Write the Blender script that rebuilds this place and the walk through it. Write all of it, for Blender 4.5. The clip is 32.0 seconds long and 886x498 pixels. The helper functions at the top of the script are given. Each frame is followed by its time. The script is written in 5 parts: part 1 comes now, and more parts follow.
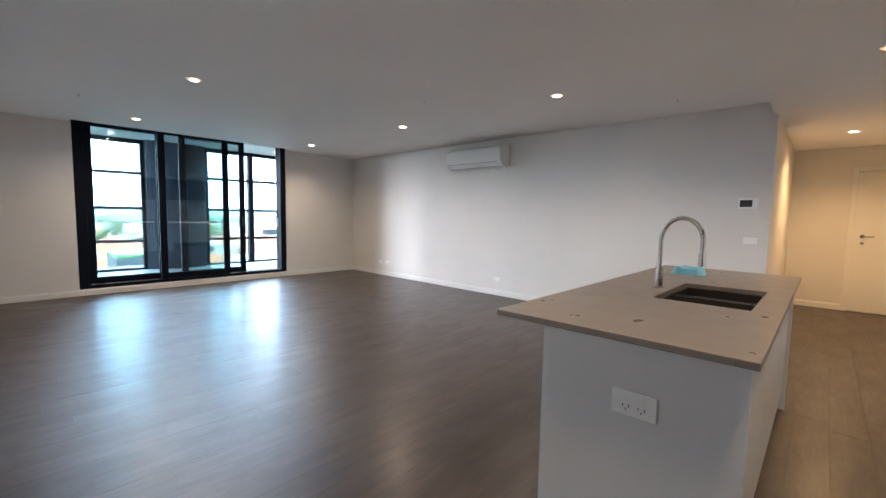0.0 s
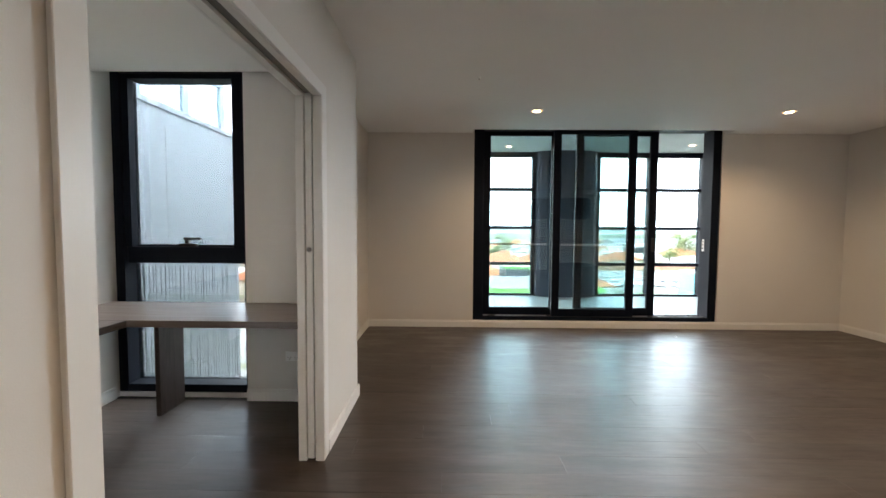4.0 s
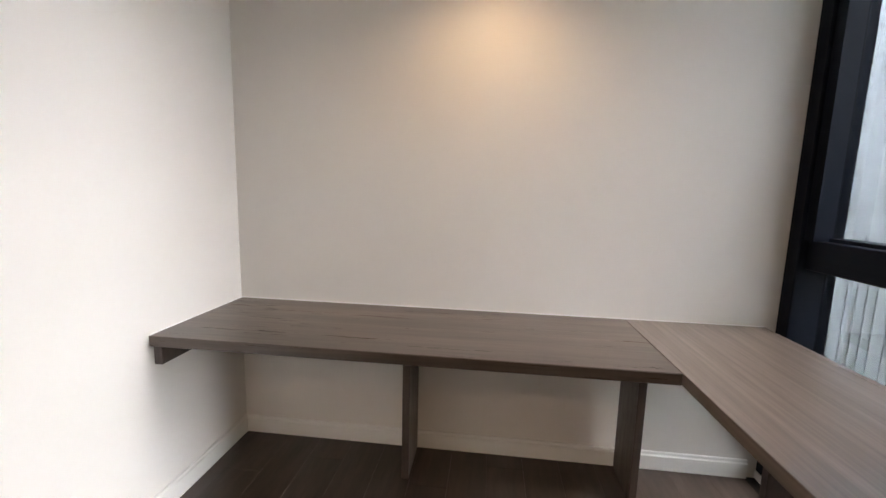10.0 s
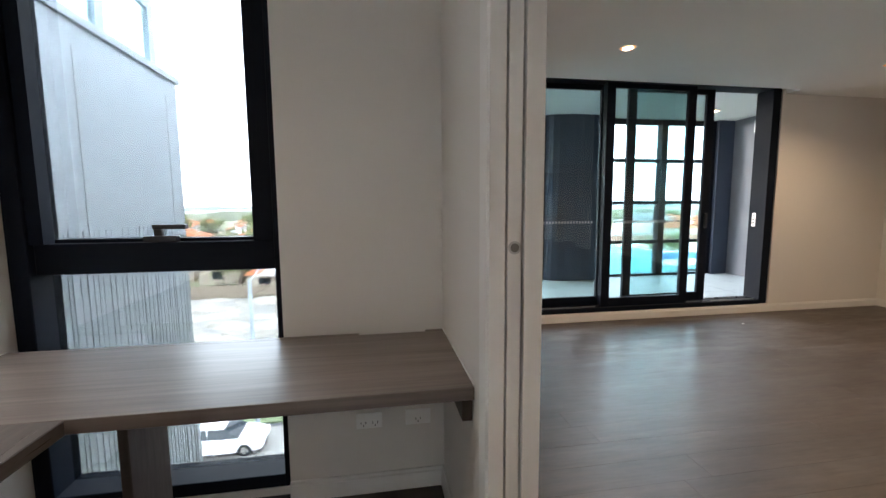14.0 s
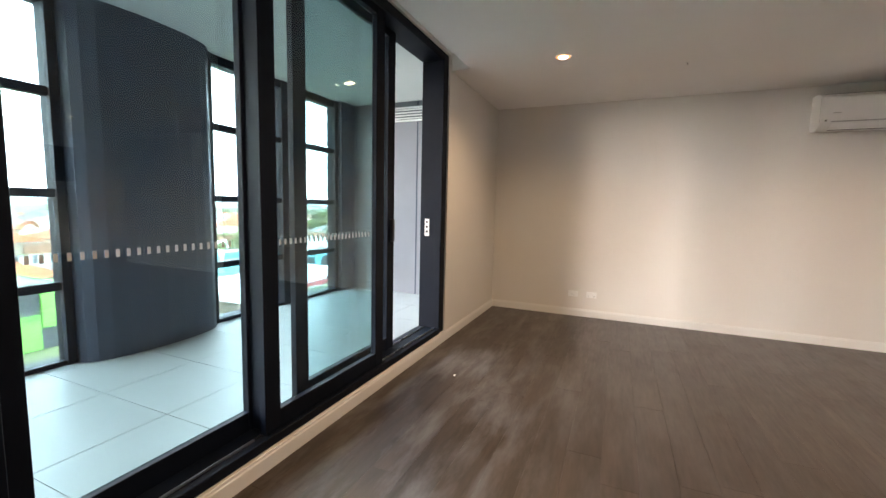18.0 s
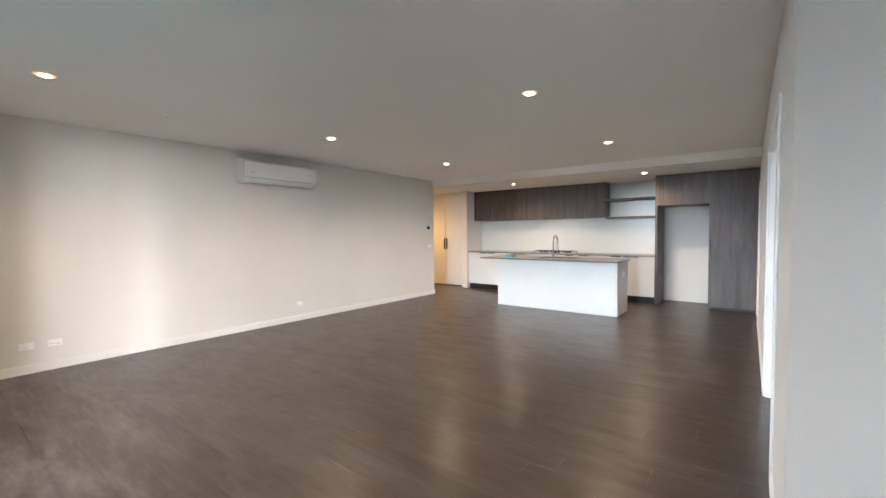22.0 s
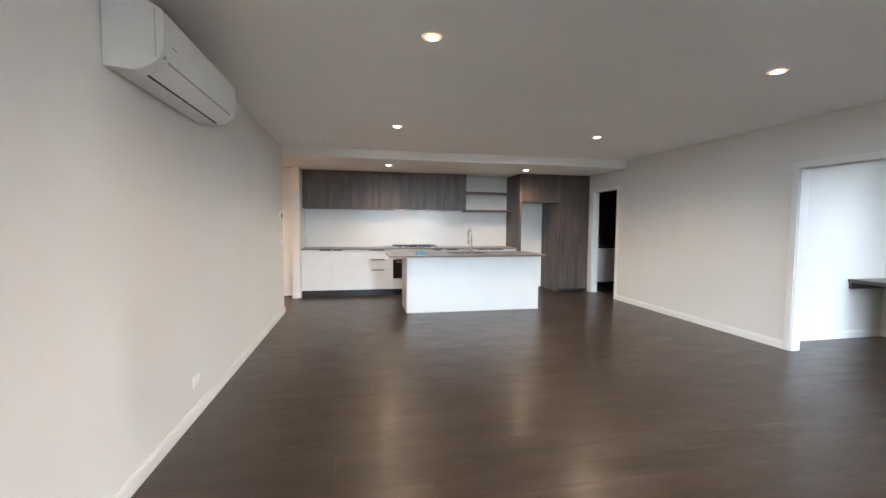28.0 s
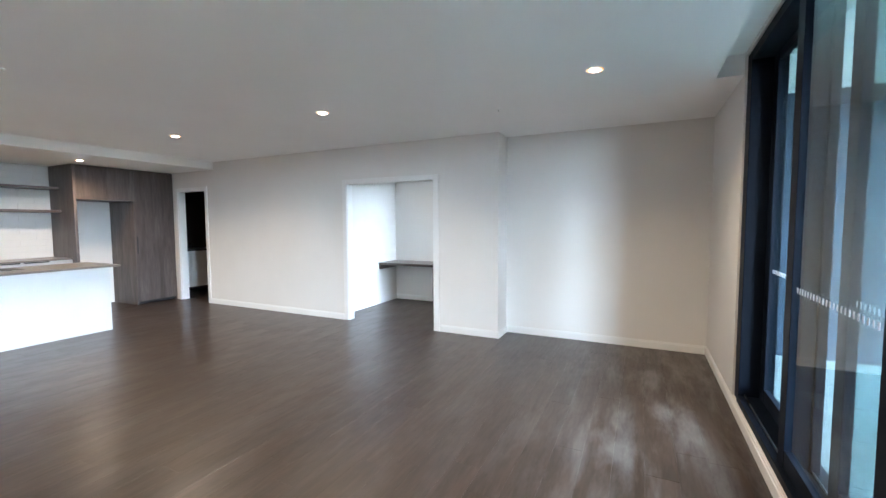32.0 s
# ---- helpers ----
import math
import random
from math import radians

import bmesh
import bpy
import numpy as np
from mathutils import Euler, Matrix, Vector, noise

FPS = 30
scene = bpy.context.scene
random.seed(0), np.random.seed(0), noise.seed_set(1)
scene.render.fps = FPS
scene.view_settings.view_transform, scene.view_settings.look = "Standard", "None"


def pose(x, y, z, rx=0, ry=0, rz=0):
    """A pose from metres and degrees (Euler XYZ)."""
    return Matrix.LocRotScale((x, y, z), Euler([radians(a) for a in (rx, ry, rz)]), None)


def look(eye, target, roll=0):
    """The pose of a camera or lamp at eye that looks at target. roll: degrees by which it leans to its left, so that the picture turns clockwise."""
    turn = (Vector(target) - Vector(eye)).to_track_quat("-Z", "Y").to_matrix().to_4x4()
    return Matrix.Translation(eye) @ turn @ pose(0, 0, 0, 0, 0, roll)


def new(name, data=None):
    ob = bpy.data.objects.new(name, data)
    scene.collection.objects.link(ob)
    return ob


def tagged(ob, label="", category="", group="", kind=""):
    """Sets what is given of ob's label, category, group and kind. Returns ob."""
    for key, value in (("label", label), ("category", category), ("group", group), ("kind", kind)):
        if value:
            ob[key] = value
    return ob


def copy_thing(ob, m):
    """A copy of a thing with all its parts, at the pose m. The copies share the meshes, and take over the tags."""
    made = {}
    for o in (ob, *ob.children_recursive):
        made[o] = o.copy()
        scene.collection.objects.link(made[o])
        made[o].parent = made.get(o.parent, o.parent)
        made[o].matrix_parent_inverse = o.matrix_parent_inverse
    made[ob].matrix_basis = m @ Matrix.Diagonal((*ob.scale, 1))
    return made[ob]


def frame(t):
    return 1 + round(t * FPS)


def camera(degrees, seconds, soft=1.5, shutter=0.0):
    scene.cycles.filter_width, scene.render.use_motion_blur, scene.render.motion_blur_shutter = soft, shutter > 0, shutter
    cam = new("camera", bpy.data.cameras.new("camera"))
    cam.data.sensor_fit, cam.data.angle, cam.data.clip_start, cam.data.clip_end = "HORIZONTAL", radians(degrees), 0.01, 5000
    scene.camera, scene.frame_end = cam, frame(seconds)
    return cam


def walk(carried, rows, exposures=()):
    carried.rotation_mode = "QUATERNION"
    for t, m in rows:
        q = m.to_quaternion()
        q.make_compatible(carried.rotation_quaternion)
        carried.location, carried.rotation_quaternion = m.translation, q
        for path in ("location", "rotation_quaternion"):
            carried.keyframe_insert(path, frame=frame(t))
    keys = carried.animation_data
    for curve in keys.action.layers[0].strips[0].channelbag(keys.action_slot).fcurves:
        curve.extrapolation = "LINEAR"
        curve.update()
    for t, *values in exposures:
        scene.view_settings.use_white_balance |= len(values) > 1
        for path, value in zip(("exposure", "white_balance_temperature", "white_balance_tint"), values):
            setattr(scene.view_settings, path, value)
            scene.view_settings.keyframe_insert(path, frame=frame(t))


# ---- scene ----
cam = camera(94.7, 32.0)
EXPOSURES = [(0, 6.1, 5300, 10), (1, 5.9, 6250, 12), (2, 5.83, 6350, 11), (3, 5.83, 6150, 8), (4, 5.8, 6420, 11), (7, 6.1, 6500, 12), (8, 6.08, 6400, 12), (9, 5.93, 6950, 19), (10, 6.02, 6850, 18), (11, 5.85, 7050, 20), (12, 5.7, 6800, 15), (13, 5.7, 6450, 13), (14, 5.75, 6350, 13), (15, 5.62, 6000, 12),
             (17, 6.0, 6000, 13), (18, 6.0, 6600, 14), (19, 6.15, 6700, 13), (20, 6.18, 6650, 12), (21, 6.3, 6150, 10), (22, 6.35, 5800, 9), (23, 6.3, 5750, 11), (24, 6.15, 5900, 10), (27, 6.12, 6150, 10), (28, 6.22, 5650, 8), (30, 6.1, 5600, 9), (31, 6.25, 5650, 9), (32, 6.6, 5300, 7)]
PATH = [
    (0, (0.345, -0.127, 1.315), (1.8, 1.235, 1.15), 1.1),
    (0.5, (0.416, 0.107, 1.325), (1.634, 1.684, 1.156), 0.4),
    (1, (0.497, 0.366, 1.323), (1.561, 2.049, 1.132), 0.5),
    (1.5, (0.605, 0.709, 1.314), (1.602, 2.434, 1.132), 1.2),
    (2, (0.667, 1.033, 1.303), (1.646, 2.769, 1.139), 1.6),
    (2.5, (0.687, 1.397, 1.322), (1.576, 3.182, 1.171), 1.5),
    (3, (0.728, 1.762, 1.291), (1.409, 3.638, 1.161), 1.0),
    (3.5, (0.718, 2.131, 1.317), (1.103, 4.09, 1.201), 0.9),
    (4, (0.698, 2.555, 1.318), (0.676, 4.552, 1.216), 0.4),
    (4.5, (0.659, 2.879, 1.301), (0.212, 4.826, 1.196), 0.2),
    (6.5, (0.287, 4.001, 1.318), (-1.28, 5.22, 1.076), 0.3),
    (7, (0.164, 4.198, 1.313), (-1.537, 5.22, 1.068), 0.2),
    (8, (-0.031, 4.377, 1.325), (-1.967, 4.826, 1.099), 0.6),
    (8.5, (0.081, 4.475, 1.347), (-1.897, 4.545, 1.066), 1.2),
    (9, (0.187, 4.498, 1.33), (-1.775, 4.262, 1.022), 1.6),
    (9.5, (0.216, 4.472, 1.318), (-1.722, 4.087, 1.008), 1.7),
    (10, (0.129, 4.31, 1.322), (-1.839, 4.089, 1.047), 1.5),
    (10.5, (0.007, 4.228, 1.313), (-1.979, 4.291, 1.079), 1.1),
    (11, (-0.208, 4.027, 1.301), (-2.106, 4.619, 1.087), 1.6),
    (11.5, (-0.421, 3.962, 1.308), (-2.021, 5.15, 1.132), 0.3),
    (12, (-0.563, 3.831, 1.301), (-1.685, 5.473, 1.089), -1.3),
    (12.5, (-0.603, 3.692, 1.302), (-1.397, 5.508, 1.033), -1.1),
    (13, (-0.587, 3.648, 1.297), (-1.159, 5.542, 1.003), -0.8),
    (13.5, (-0.505, 3.7, 1.292), (-0.784, 5.662, 1.027), -0.7),
    (14, (-0.411, 3.797, 1.302), (-0.088, 5.76, 1.093), -0.4),
    (14.5, (-0.186, 3.979, 1.285), (0.669, 5.776, 1.082), 0.3),
    (15, (0.007, 4.202, 1.277), (1.251, 5.755, 1.085), 0.7),
    (15.5, (0.191, 4.527, 1.334), (1.638, 5.9, 1.184), 0.3),
    (17.5, (0.632, 6.03, 1.246), (2.315, 7.101, 1.092), 1.8),
    (18, (0.663, 6.444, 1.3), (2.491, 7.23, 1.098), 1.3),
    (18.5, (0.624, 6.778, 1.34), (2.56, 7.244, 1.155), 0.9),
    (19, (0.702, 7.139, 1.345), (2.695, 7.223, 1.193), 0.7),
    (19.5, (0.754, 7.371, 1.365), (2.735, 7.121, 1.249), 0.1),
    (20, (0.659, 7.552, 1.403), (2.572, 6.979, 1.297), 0.4),
    (20.5, (0.525, 7.619, 1.419), (2.317, 6.736, 1.327), 0.1),
    (21, (0.267, 7.593, 1.378), (1.877, 6.41, 1.29), 0.2),
    (21.5, (0.143, 7.618, 1.38), (1.543, 6.192, 1.298), 0.2),
    (22, (0.121, 7.637, 1.385), (1.322, 6.04, 1.307), -0.4),
    (22.5, (0.132, 7.597, 1.39), (1.214, 5.918, 1.29), -0.4),
    (23, (0.361, 7.491, 1.367), (1.343, 5.753, 1.248), -0.1),
    (23.5, (0.726, 7.395, 1.4), (1.635, 5.621, 1.238), 0.4),
    (24, (1.162, 7.209, 1.388), (2.011, 5.404, 1.241), 0.7),
    (24.5, (1.637, 7.09, 1.342), (2.441, 5.266, 1.179), 0.7),
    (26.5, (3.52, 6.965, 1.343), (3.728, 4.981, 1.196), 0.5),
    (27, (3.966, 6.968, 1.384), (3.982, 4.972, 1.254), 0.6),
    (27.5, (4.378, 6.979, 1.415), (4.136, 4.998, 1.278), 0.7),
    (28, (4.73, 6.98, 1.395), (4.331, 5.024, 1.274), 0.4),
    (28.5, (5.063, 6.993, 1.414), (4.496, 5.078, 1.321), 0.0),
    (29, (5.321, 7.055, 1.436), (4.607, 5.189, 1.333), -0.4),
    (29.5, (5.457, 7.113, 1.452), (4.636, 5.291, 1.374), -0.6),
    (30, (5.487, 7.097, 1.468), (4.571, 5.321, 1.398), -0.7),
    (30.5, (5.492, 7.093, 1.47), (4.435, 5.397, 1.4), -0.8),
    (31, (5.411, 7.13, 1.463), (4.143, 5.585, 1.38), -0.7),
    (31.5, (5.173, 7.217, 1.434), (3.654, 5.919, 1.347), -0.5),
    (32, (4.857, 7.284, 1.462), (3.062, 6.413, 1.333), -0.3),
]
walk(cam, [(t, look(eye, target, roll)) for t, eye, target, roll in PATH], EXPOSURES)

# brightness of the place's lights
SKY, SUN = 0.15, 0.018
WARM = (1.0, 0.70, 0.42)
LIVING_W, KITCHEN_W, HALL_W, STUDY_W, BALC_W, HOOD_W = 1.30, 1.65, 2.3, 0.26, 0.40, 0.022
LENS = 0.60

# ---- light ----
world = bpy.data.worlds.new("world")
scene.world = world
world.use_nodes = True
wn = world.node_tree
sky = wn.nodes.new("ShaderNodeTexSky")
sky.sky_type = "NISHITA"
sky.sun_disc = False
sky.sun_elevation, sky.sun_rotation = radians(2.5), radians(-52)
sky.air_density, sky.dust_density, sky.ozone_density = 1.0, 1.5, 1.0
cloud = wn.nodes.new("ShaderNodeTexNoise")  # a bright, nearly closed cloud cover
cloud.inputs["Scale"].default_value, cloud.inputs["Detail"].default_value = 2.6, 7.0
shade = wn.nodes.new("ShaderNodeValToRGB")
shade.color_ramp.elements[0].position, shade.color_ramp.elements[0].color = 0.32, (3.0, 3.40, 3.62, 1)
shade.color_ramp.elements[1].position, shade.color_ramp.elements[1].color = 0.62, (3.70, 4.00, 4.12, 1)
cover = wn.nodes.new("ShaderNodeMix")
cover.data_type = "RGBA"
cover.inputs[0].default_value = 0.88
wn.links.new(cloud.outputs[0], shade.inputs[0])
wn.links.new(sky.outputs[0], cover.inputs[6])
lift = wn.nodes.new("ShaderNodeTexCoord")  # the haze is brighter towards the horizon
split = wn.nodes.new("ShaderNodeSeparateXYZ")
haze = wn.nodes.new("ShaderNodeMapRange")
haze.inputs["From Min"].default_value, haze.inputs["From Max"].default_value = 0.0, 0.45
haze.inputs["To Min"].default_value, haze.inputs["To Max"].default_value = 2.1, 1.2
veil = wn.nodes.new("ShaderNodeVectorMath")
veil.operation = "SCALE"
wn.links.new(lift.outputs["Generated"], split.inputs[0])
wn.links.new(split.outputs["Z"], haze.inputs["Value"])
wn.links.new(shade.outputs[0], veil.inputs[0])
wn.links.new(haze.outputs[0], veil.inputs["Scale"])
wn.links.new(veil.outputs[0], cover.inputs[7])
wn.links.new(cover.outputs[2], wn.nodes["Background"].inputs[0])
wn.nodes["Background"].inputs[1].default_value = SKY

sun = new("sun", bpy.data.lights.new("sun", "SUN"))
sun.data.energy, sun.data.angle, sun.data.color = SUN, radians(9), (1.0, 0.98, 0.96)
sun.matrix_world = look((0, 0, 1.94), (35, -27.3, 0))


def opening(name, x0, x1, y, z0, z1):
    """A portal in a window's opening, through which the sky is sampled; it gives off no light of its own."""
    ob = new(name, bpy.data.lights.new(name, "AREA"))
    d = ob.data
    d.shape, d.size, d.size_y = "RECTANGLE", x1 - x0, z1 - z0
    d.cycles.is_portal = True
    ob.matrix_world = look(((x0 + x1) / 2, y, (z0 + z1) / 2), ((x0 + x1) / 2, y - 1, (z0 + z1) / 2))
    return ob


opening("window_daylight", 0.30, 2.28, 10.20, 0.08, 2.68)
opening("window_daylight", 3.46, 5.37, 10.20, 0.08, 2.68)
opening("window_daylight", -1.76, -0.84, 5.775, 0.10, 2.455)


def spot(name, x, y, z, watts, cone=150, colour=WARM, radius=0.04, target=None):
    ob = new(name, bpy.data.lights.new(name, "SPOT"))
    d = ob.data
    d.energy, d.color, d.spot_size, d.spot_blend, d.shadow_soft_size = watts, colour, radians(cone), 0.9, radius
    ob.matrix_world = look((x, y, z), target or (x, y + 0.001, z - 1))
    return ob


# ---- materials ----
def material(name):
    m = bpy.data.materials.new(name)
    m.use_nodes = True
    return m, m.node_tree, m.node_tree.nodes["Principled BSDF"]


def node(nt, kind, **values):
    n = nt.nodes.new("ShaderNode" + kind)
    for key, value in values.items():
        n.inputs[key.replace("_", " ")].default_value = value
    return n


def ramp(nt, source, stops):
    r = nt.nodes.new("ShaderNodeValToRGB")
    e = r.color_ramp.elements
    while len(e) < len(stops):
        e.new(0.5)
    for i, (p, c) in enumerate(stops):
        e[i].position, e[i].color = p, (*c, 1) if len(c) == 3 else c
    nt.links.new(source, r.inputs[0])
    return r.outputs[0]


def coords(nt, scale=(1, 1, 1), shift=None):
    c = nt.nodes.new("ShaderNodeTexCoord")
    m = nt.nodes.new("ShaderNodeMapping")
    m.inputs["Scale"].default_value = scale
    nt.links.new(c.outputs["Object"], m.inputs[0])
    if shift is not None:
        nt.links.new(shift, m.inputs["Location"])
    return m.outputs[0]


def mixed(nt, a, b, factor, mode="MIX"):
    n = nt.nodes.new("ShaderNodeMix")
    n.data_type, n.blend_type = "RGBA", mode
    for sock, v in ((n.inputs[6], a), (n.inputs[7], b), (n.inputs[0], factor)):
        if hasattr(v, "is_linked") or isinstance(v, bpy.types.NodeSocket):
            nt.links.new(v, sock)
        else:
            sock.default_value = (*v, 1) if isinstance(v, tuple) and len(v) == 3 else v
    return n.outputs[2]


def bump(nt, b, height, strength=0.1, distance=0.01):
    n = nt.nodes.new("ShaderNodeBump")
    n.inputs["Strength"].default_value, n.inputs["Distance"].default_value = strength, distance
    nt.links.new(height, n.inputs["Height"])
    nt.links.new(n.outputs[0], b.inputs["Normal"])


def plain(name, colour, rough=0.5, metal=0.0, vary=0.06, scale=3.0, relief=0.0, fine=120.0, coat=0.0, spec=0.5):
    """A painted, moulded or stone surface: two scales of slight variation in tone and gloss, and a fine relief."""
    m, nt, b = material(name)
    p = coords(nt)
    big = node(nt, "TexNoise", Scale=scale, Detail=4.0)
    small = node(nt, "TexNoise", Scale=fine, Detail=2.0)
    nt.links.new(p, big.inputs["Vector"])
    nt.links.new(p, small.inputs["Vector"])
    lo = tuple(c * (1 - vary) for c in colour)
    hi = tuple(min(1, c * (1 + vary)) for c in colour)
    tone = ramp(nt, big.outputs[0], [(0.3, lo), (0.7, hi)])
    grain = ramp(nt, small.outputs[0], [(0.3, (1 - vary,) * 3), (0.7, (1, 1, 1))])
    nt.links.new(mixed(nt, tone, grain, 0.5, "MULTIPLY"), b.inputs["Base Color"])
    gl = ramp(nt, big.outputs[0], [(0.25, (rough * 0.85,) * 3), (0.75, (min(1, rough * 1.15),) * 3)])
    nt.links.new(gl, b.inputs["Roughness"])
    b.inputs["Metallic"].default_value = metal
    b.inputs["Coat Weight"].default_value = coat
    b.inputs["Specular IOR Level"].default_value = spec
    if relief:
        bump(nt, b, small.outputs[0], relief, 0.003)
    return m


def timber(name, tones, stretch, rough=0.42, per_piece=0.0, relief=0.12, knots=True, gloss_wear=0.0, spec=0.5, strips=None):
    """Wood grain drawn out along one axis; per_piece shifts and shades each board by its own random number."""
    m, nt, b = material(name)
    info = nt.nodes.new("ShaderNodeObjectInfo")
    comb = nt.nodes.new("ShaderNodeCombineXYZ")
    mul = nt.nodes.new("ShaderNodeMath")
    mul.operation = "MULTIPLY"
    mul.inputs[1].default_value = 37.0
    nt.links.new(info.outputs["Random"], mul.inputs[0])
    for i in range(3):
        nt.links.new(mul.outputs[0], comb.inputs[i])
    p = coords(nt, stretch, comb.outputs[0])
    broad = node(nt, "TexNoise", Scale=1.0, Detail=5.0, Roughness=0.6, Distortion=0.6)
    fine = node(nt, "TexNoise", Scale=5.0, Detail=6.0, Roughness=0.65, Distortion=0.2)
    pore = node(nt, "TexNoise", Scale=18.0, Detail=3.0)
    for n in (broad, fine, pore):
        nt.links.new(p, n.inputs["Vector"])
    dark, mid, light = tones
    a = ramp(nt, broad.outputs[0], [(0.28, dark), (0.5, mid), (0.74, light)])
    g = ramp(nt, fine.outputs[0], [(0.3, (0.62,) * 3), (0.62, (1.06,) * 3)])
    col = mixed(nt, a, g, 0.75, "MULTIPLY")
    if knots:
        k = nt.nodes.new("ShaderNodeTexVoronoi")
        k.inputs["Scale"].default_value = 0.55
        nt.links.new(p, k.inputs["Vector"])
        spot_mask = ramp(nt, k.outputs["Distance"], [(0.03, (0.45,) * 3), (0.14, (1, 1, 1))])
        col = mixed(nt, col, spot_mask, 0.12, "MULTIPLY")
    if strips:  # printed staves: axis and width
        axis, width = strips
        cut = nt.nodes.new("ShaderNodeSeparateXYZ")
        nt.links.new(coords(nt, (1 / width,) * 3), cut.inputs[0])
        step = nt.nodes.new("ShaderNodeMath")
        step.operation = "FLOOR"
        nt.links.new(cut.outputs[axis], step.inputs[0])
        stave = nt.nodes.new("ShaderNodeTexWhiteNoise")
        stave.noise_dimensions = "1D"
        nt.links.new(step.outputs[0], stave.inputs["W"])
        col = mixed(nt, col, ramp(nt, stave.outputs[0], [(0.0, (0.84,) * 3), (1.0, (1.12,) * 3)]), 1.0, "MULTIPLY")
    if per_piece:
        sh = ramp(nt, info.outputs["Random"], [(0.0, (1 - per_piece,) * 3), (1.0, (1 + per_piece,) * 3)])
        col = mixed(nt, col, sh, 1.0, "MULTIPLY")
    nt.links.new(col, b.inputs["Base Color"])
    if gloss_wear:
        q = coords(nt, (1.1, 1.1, 1.1))
        w = node(nt, "TexNoise", Scale=1.6, Detail=6.0, Roughness=0.65)
        nt.links.new(q, w.inputs["Vector"])
        r = ramp(nt, w.outputs[0], [(0.35, (rough - gloss_wear,) * 3), (0.7, (rough + gloss_wear,) * 3)])
        place = nt.nodes.new("ShaderNodeNewGeometry")
        split_place = nt.nodes.new("ShaderNodeSeparateXYZ")
        nt.links.new(place.outputs["Position"], split_place.inputs[0])
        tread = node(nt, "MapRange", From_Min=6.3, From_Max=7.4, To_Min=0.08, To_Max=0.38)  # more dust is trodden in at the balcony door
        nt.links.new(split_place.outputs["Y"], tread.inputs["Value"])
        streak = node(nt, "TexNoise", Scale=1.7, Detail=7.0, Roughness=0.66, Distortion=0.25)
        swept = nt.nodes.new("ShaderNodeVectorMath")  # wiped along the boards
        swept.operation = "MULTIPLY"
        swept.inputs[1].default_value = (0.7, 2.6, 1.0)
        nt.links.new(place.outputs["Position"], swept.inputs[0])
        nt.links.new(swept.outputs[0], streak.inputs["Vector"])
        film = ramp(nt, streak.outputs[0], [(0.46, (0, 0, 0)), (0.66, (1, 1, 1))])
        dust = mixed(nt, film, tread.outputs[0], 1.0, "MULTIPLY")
        # the dust tone is paled further to take in glare near the door
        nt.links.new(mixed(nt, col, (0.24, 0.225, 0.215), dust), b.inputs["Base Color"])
        r2 = ramp(nt, fine.outputs[0], [(0.3, (1.12,) * 3), (0.7, (0.94,) * 3)])
        nt.links.new(mixed(nt, r, r2, 1.0, "MULTIPLY"), b.inputs["Roughness"])
    else:
        nt.links.new(ramp(nt, fine.outputs[0], [(0.3, (rough * 1.15,) * 3), (0.7, (rough * 0.9,) * 3)]), b.inputs["Roughness"])
    b.inputs["Specular IOR Level"].default_value = spec
    bump(nt, b, pore.outputs[0], relief, 0.002)
    return m


def glass(name, tint):
    """Thin sheet glass: clear with a slight tint, with a mirror gloss that grows towards grazing angles."""
    m = bpy.data.materials.new(name)
    m.use_nodes = True
    nt = m.node_tree
    nt.nodes.remove(nt.nodes["Principled BSDF"])
    clear = node(nt, "BsdfTransparent", Color=(*tint, 1))
    gloss = node(nt, "BsdfGlossy", Color=(1, 1, 1, 1), Roughness=0.0)
    facing = node(nt, "LayerWeight", Blend=0.5)
    steep = nt.nodes.new("ShaderNodeMath")
    steep.operation = "POWER"
    steep.inputs[1].default_value = 5.0
    nt.links.new(facing.outputs["Facing"], steep.inputs[0])
    share = nt.nodes.new("ShaderNodeMath")
    share.operation = "MULTIPLY_ADD"
    share.inputs[1].default_value, share.inputs[2].default_value = 0.90, 0.035
    nt.links.new(steep.outputs[0], share.inputs[0])
    both = nt.nodes.new("ShaderNodeMixShader")
    nt.links.new(share.outputs[0], both.inputs[0])
    nt.links.new(clear.outputs[0], both.inputs[1])
    nt.links.new(gloss.outputs[0], both.inputs[2])
    nt.links.new(both.outputs[0], nt.nodes["Material Output"].inputs[0])
    return m


def glow(name, colour, strength):
    m, nt, b = material(name)
    b.inputs["Base Color"].default_value = (*colour, 1)
    b.inputs["Emission Color"].default_value = (*colour, 1)
    b.inputs["Emission Strength"].default_value = strength
    return m


PAINT = plain("wall_paint", (0.73, 0.706, 0.672), 0.55, vary=0.025, scale=1.2, relief=0.10, fine=260)
CEIL = plain("ceiling_paint", (0.92, 0.91, 0.89), 0.75, vary=0.02, scale=0.8, relief=0.06, fine=220)
TRIM = plain("trim_gloss_paint", (0.79, 0.78, 0.76), 0.38, vary=0.015)
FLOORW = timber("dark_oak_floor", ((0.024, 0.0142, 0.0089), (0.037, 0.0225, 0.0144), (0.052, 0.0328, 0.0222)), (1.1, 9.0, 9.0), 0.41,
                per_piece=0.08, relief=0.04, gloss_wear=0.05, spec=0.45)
fb = FLOORW.node_tree.nodes["Principled BSDF"]  # clear satin lacquer
fb.inputs["Coat Weight"].default_value, fb.inputs["Coat Roughness"].default_value = 0.28, 0.24
JOINT = plain("floor_joint", (0.012, 0.010, 0.009), 0.7)
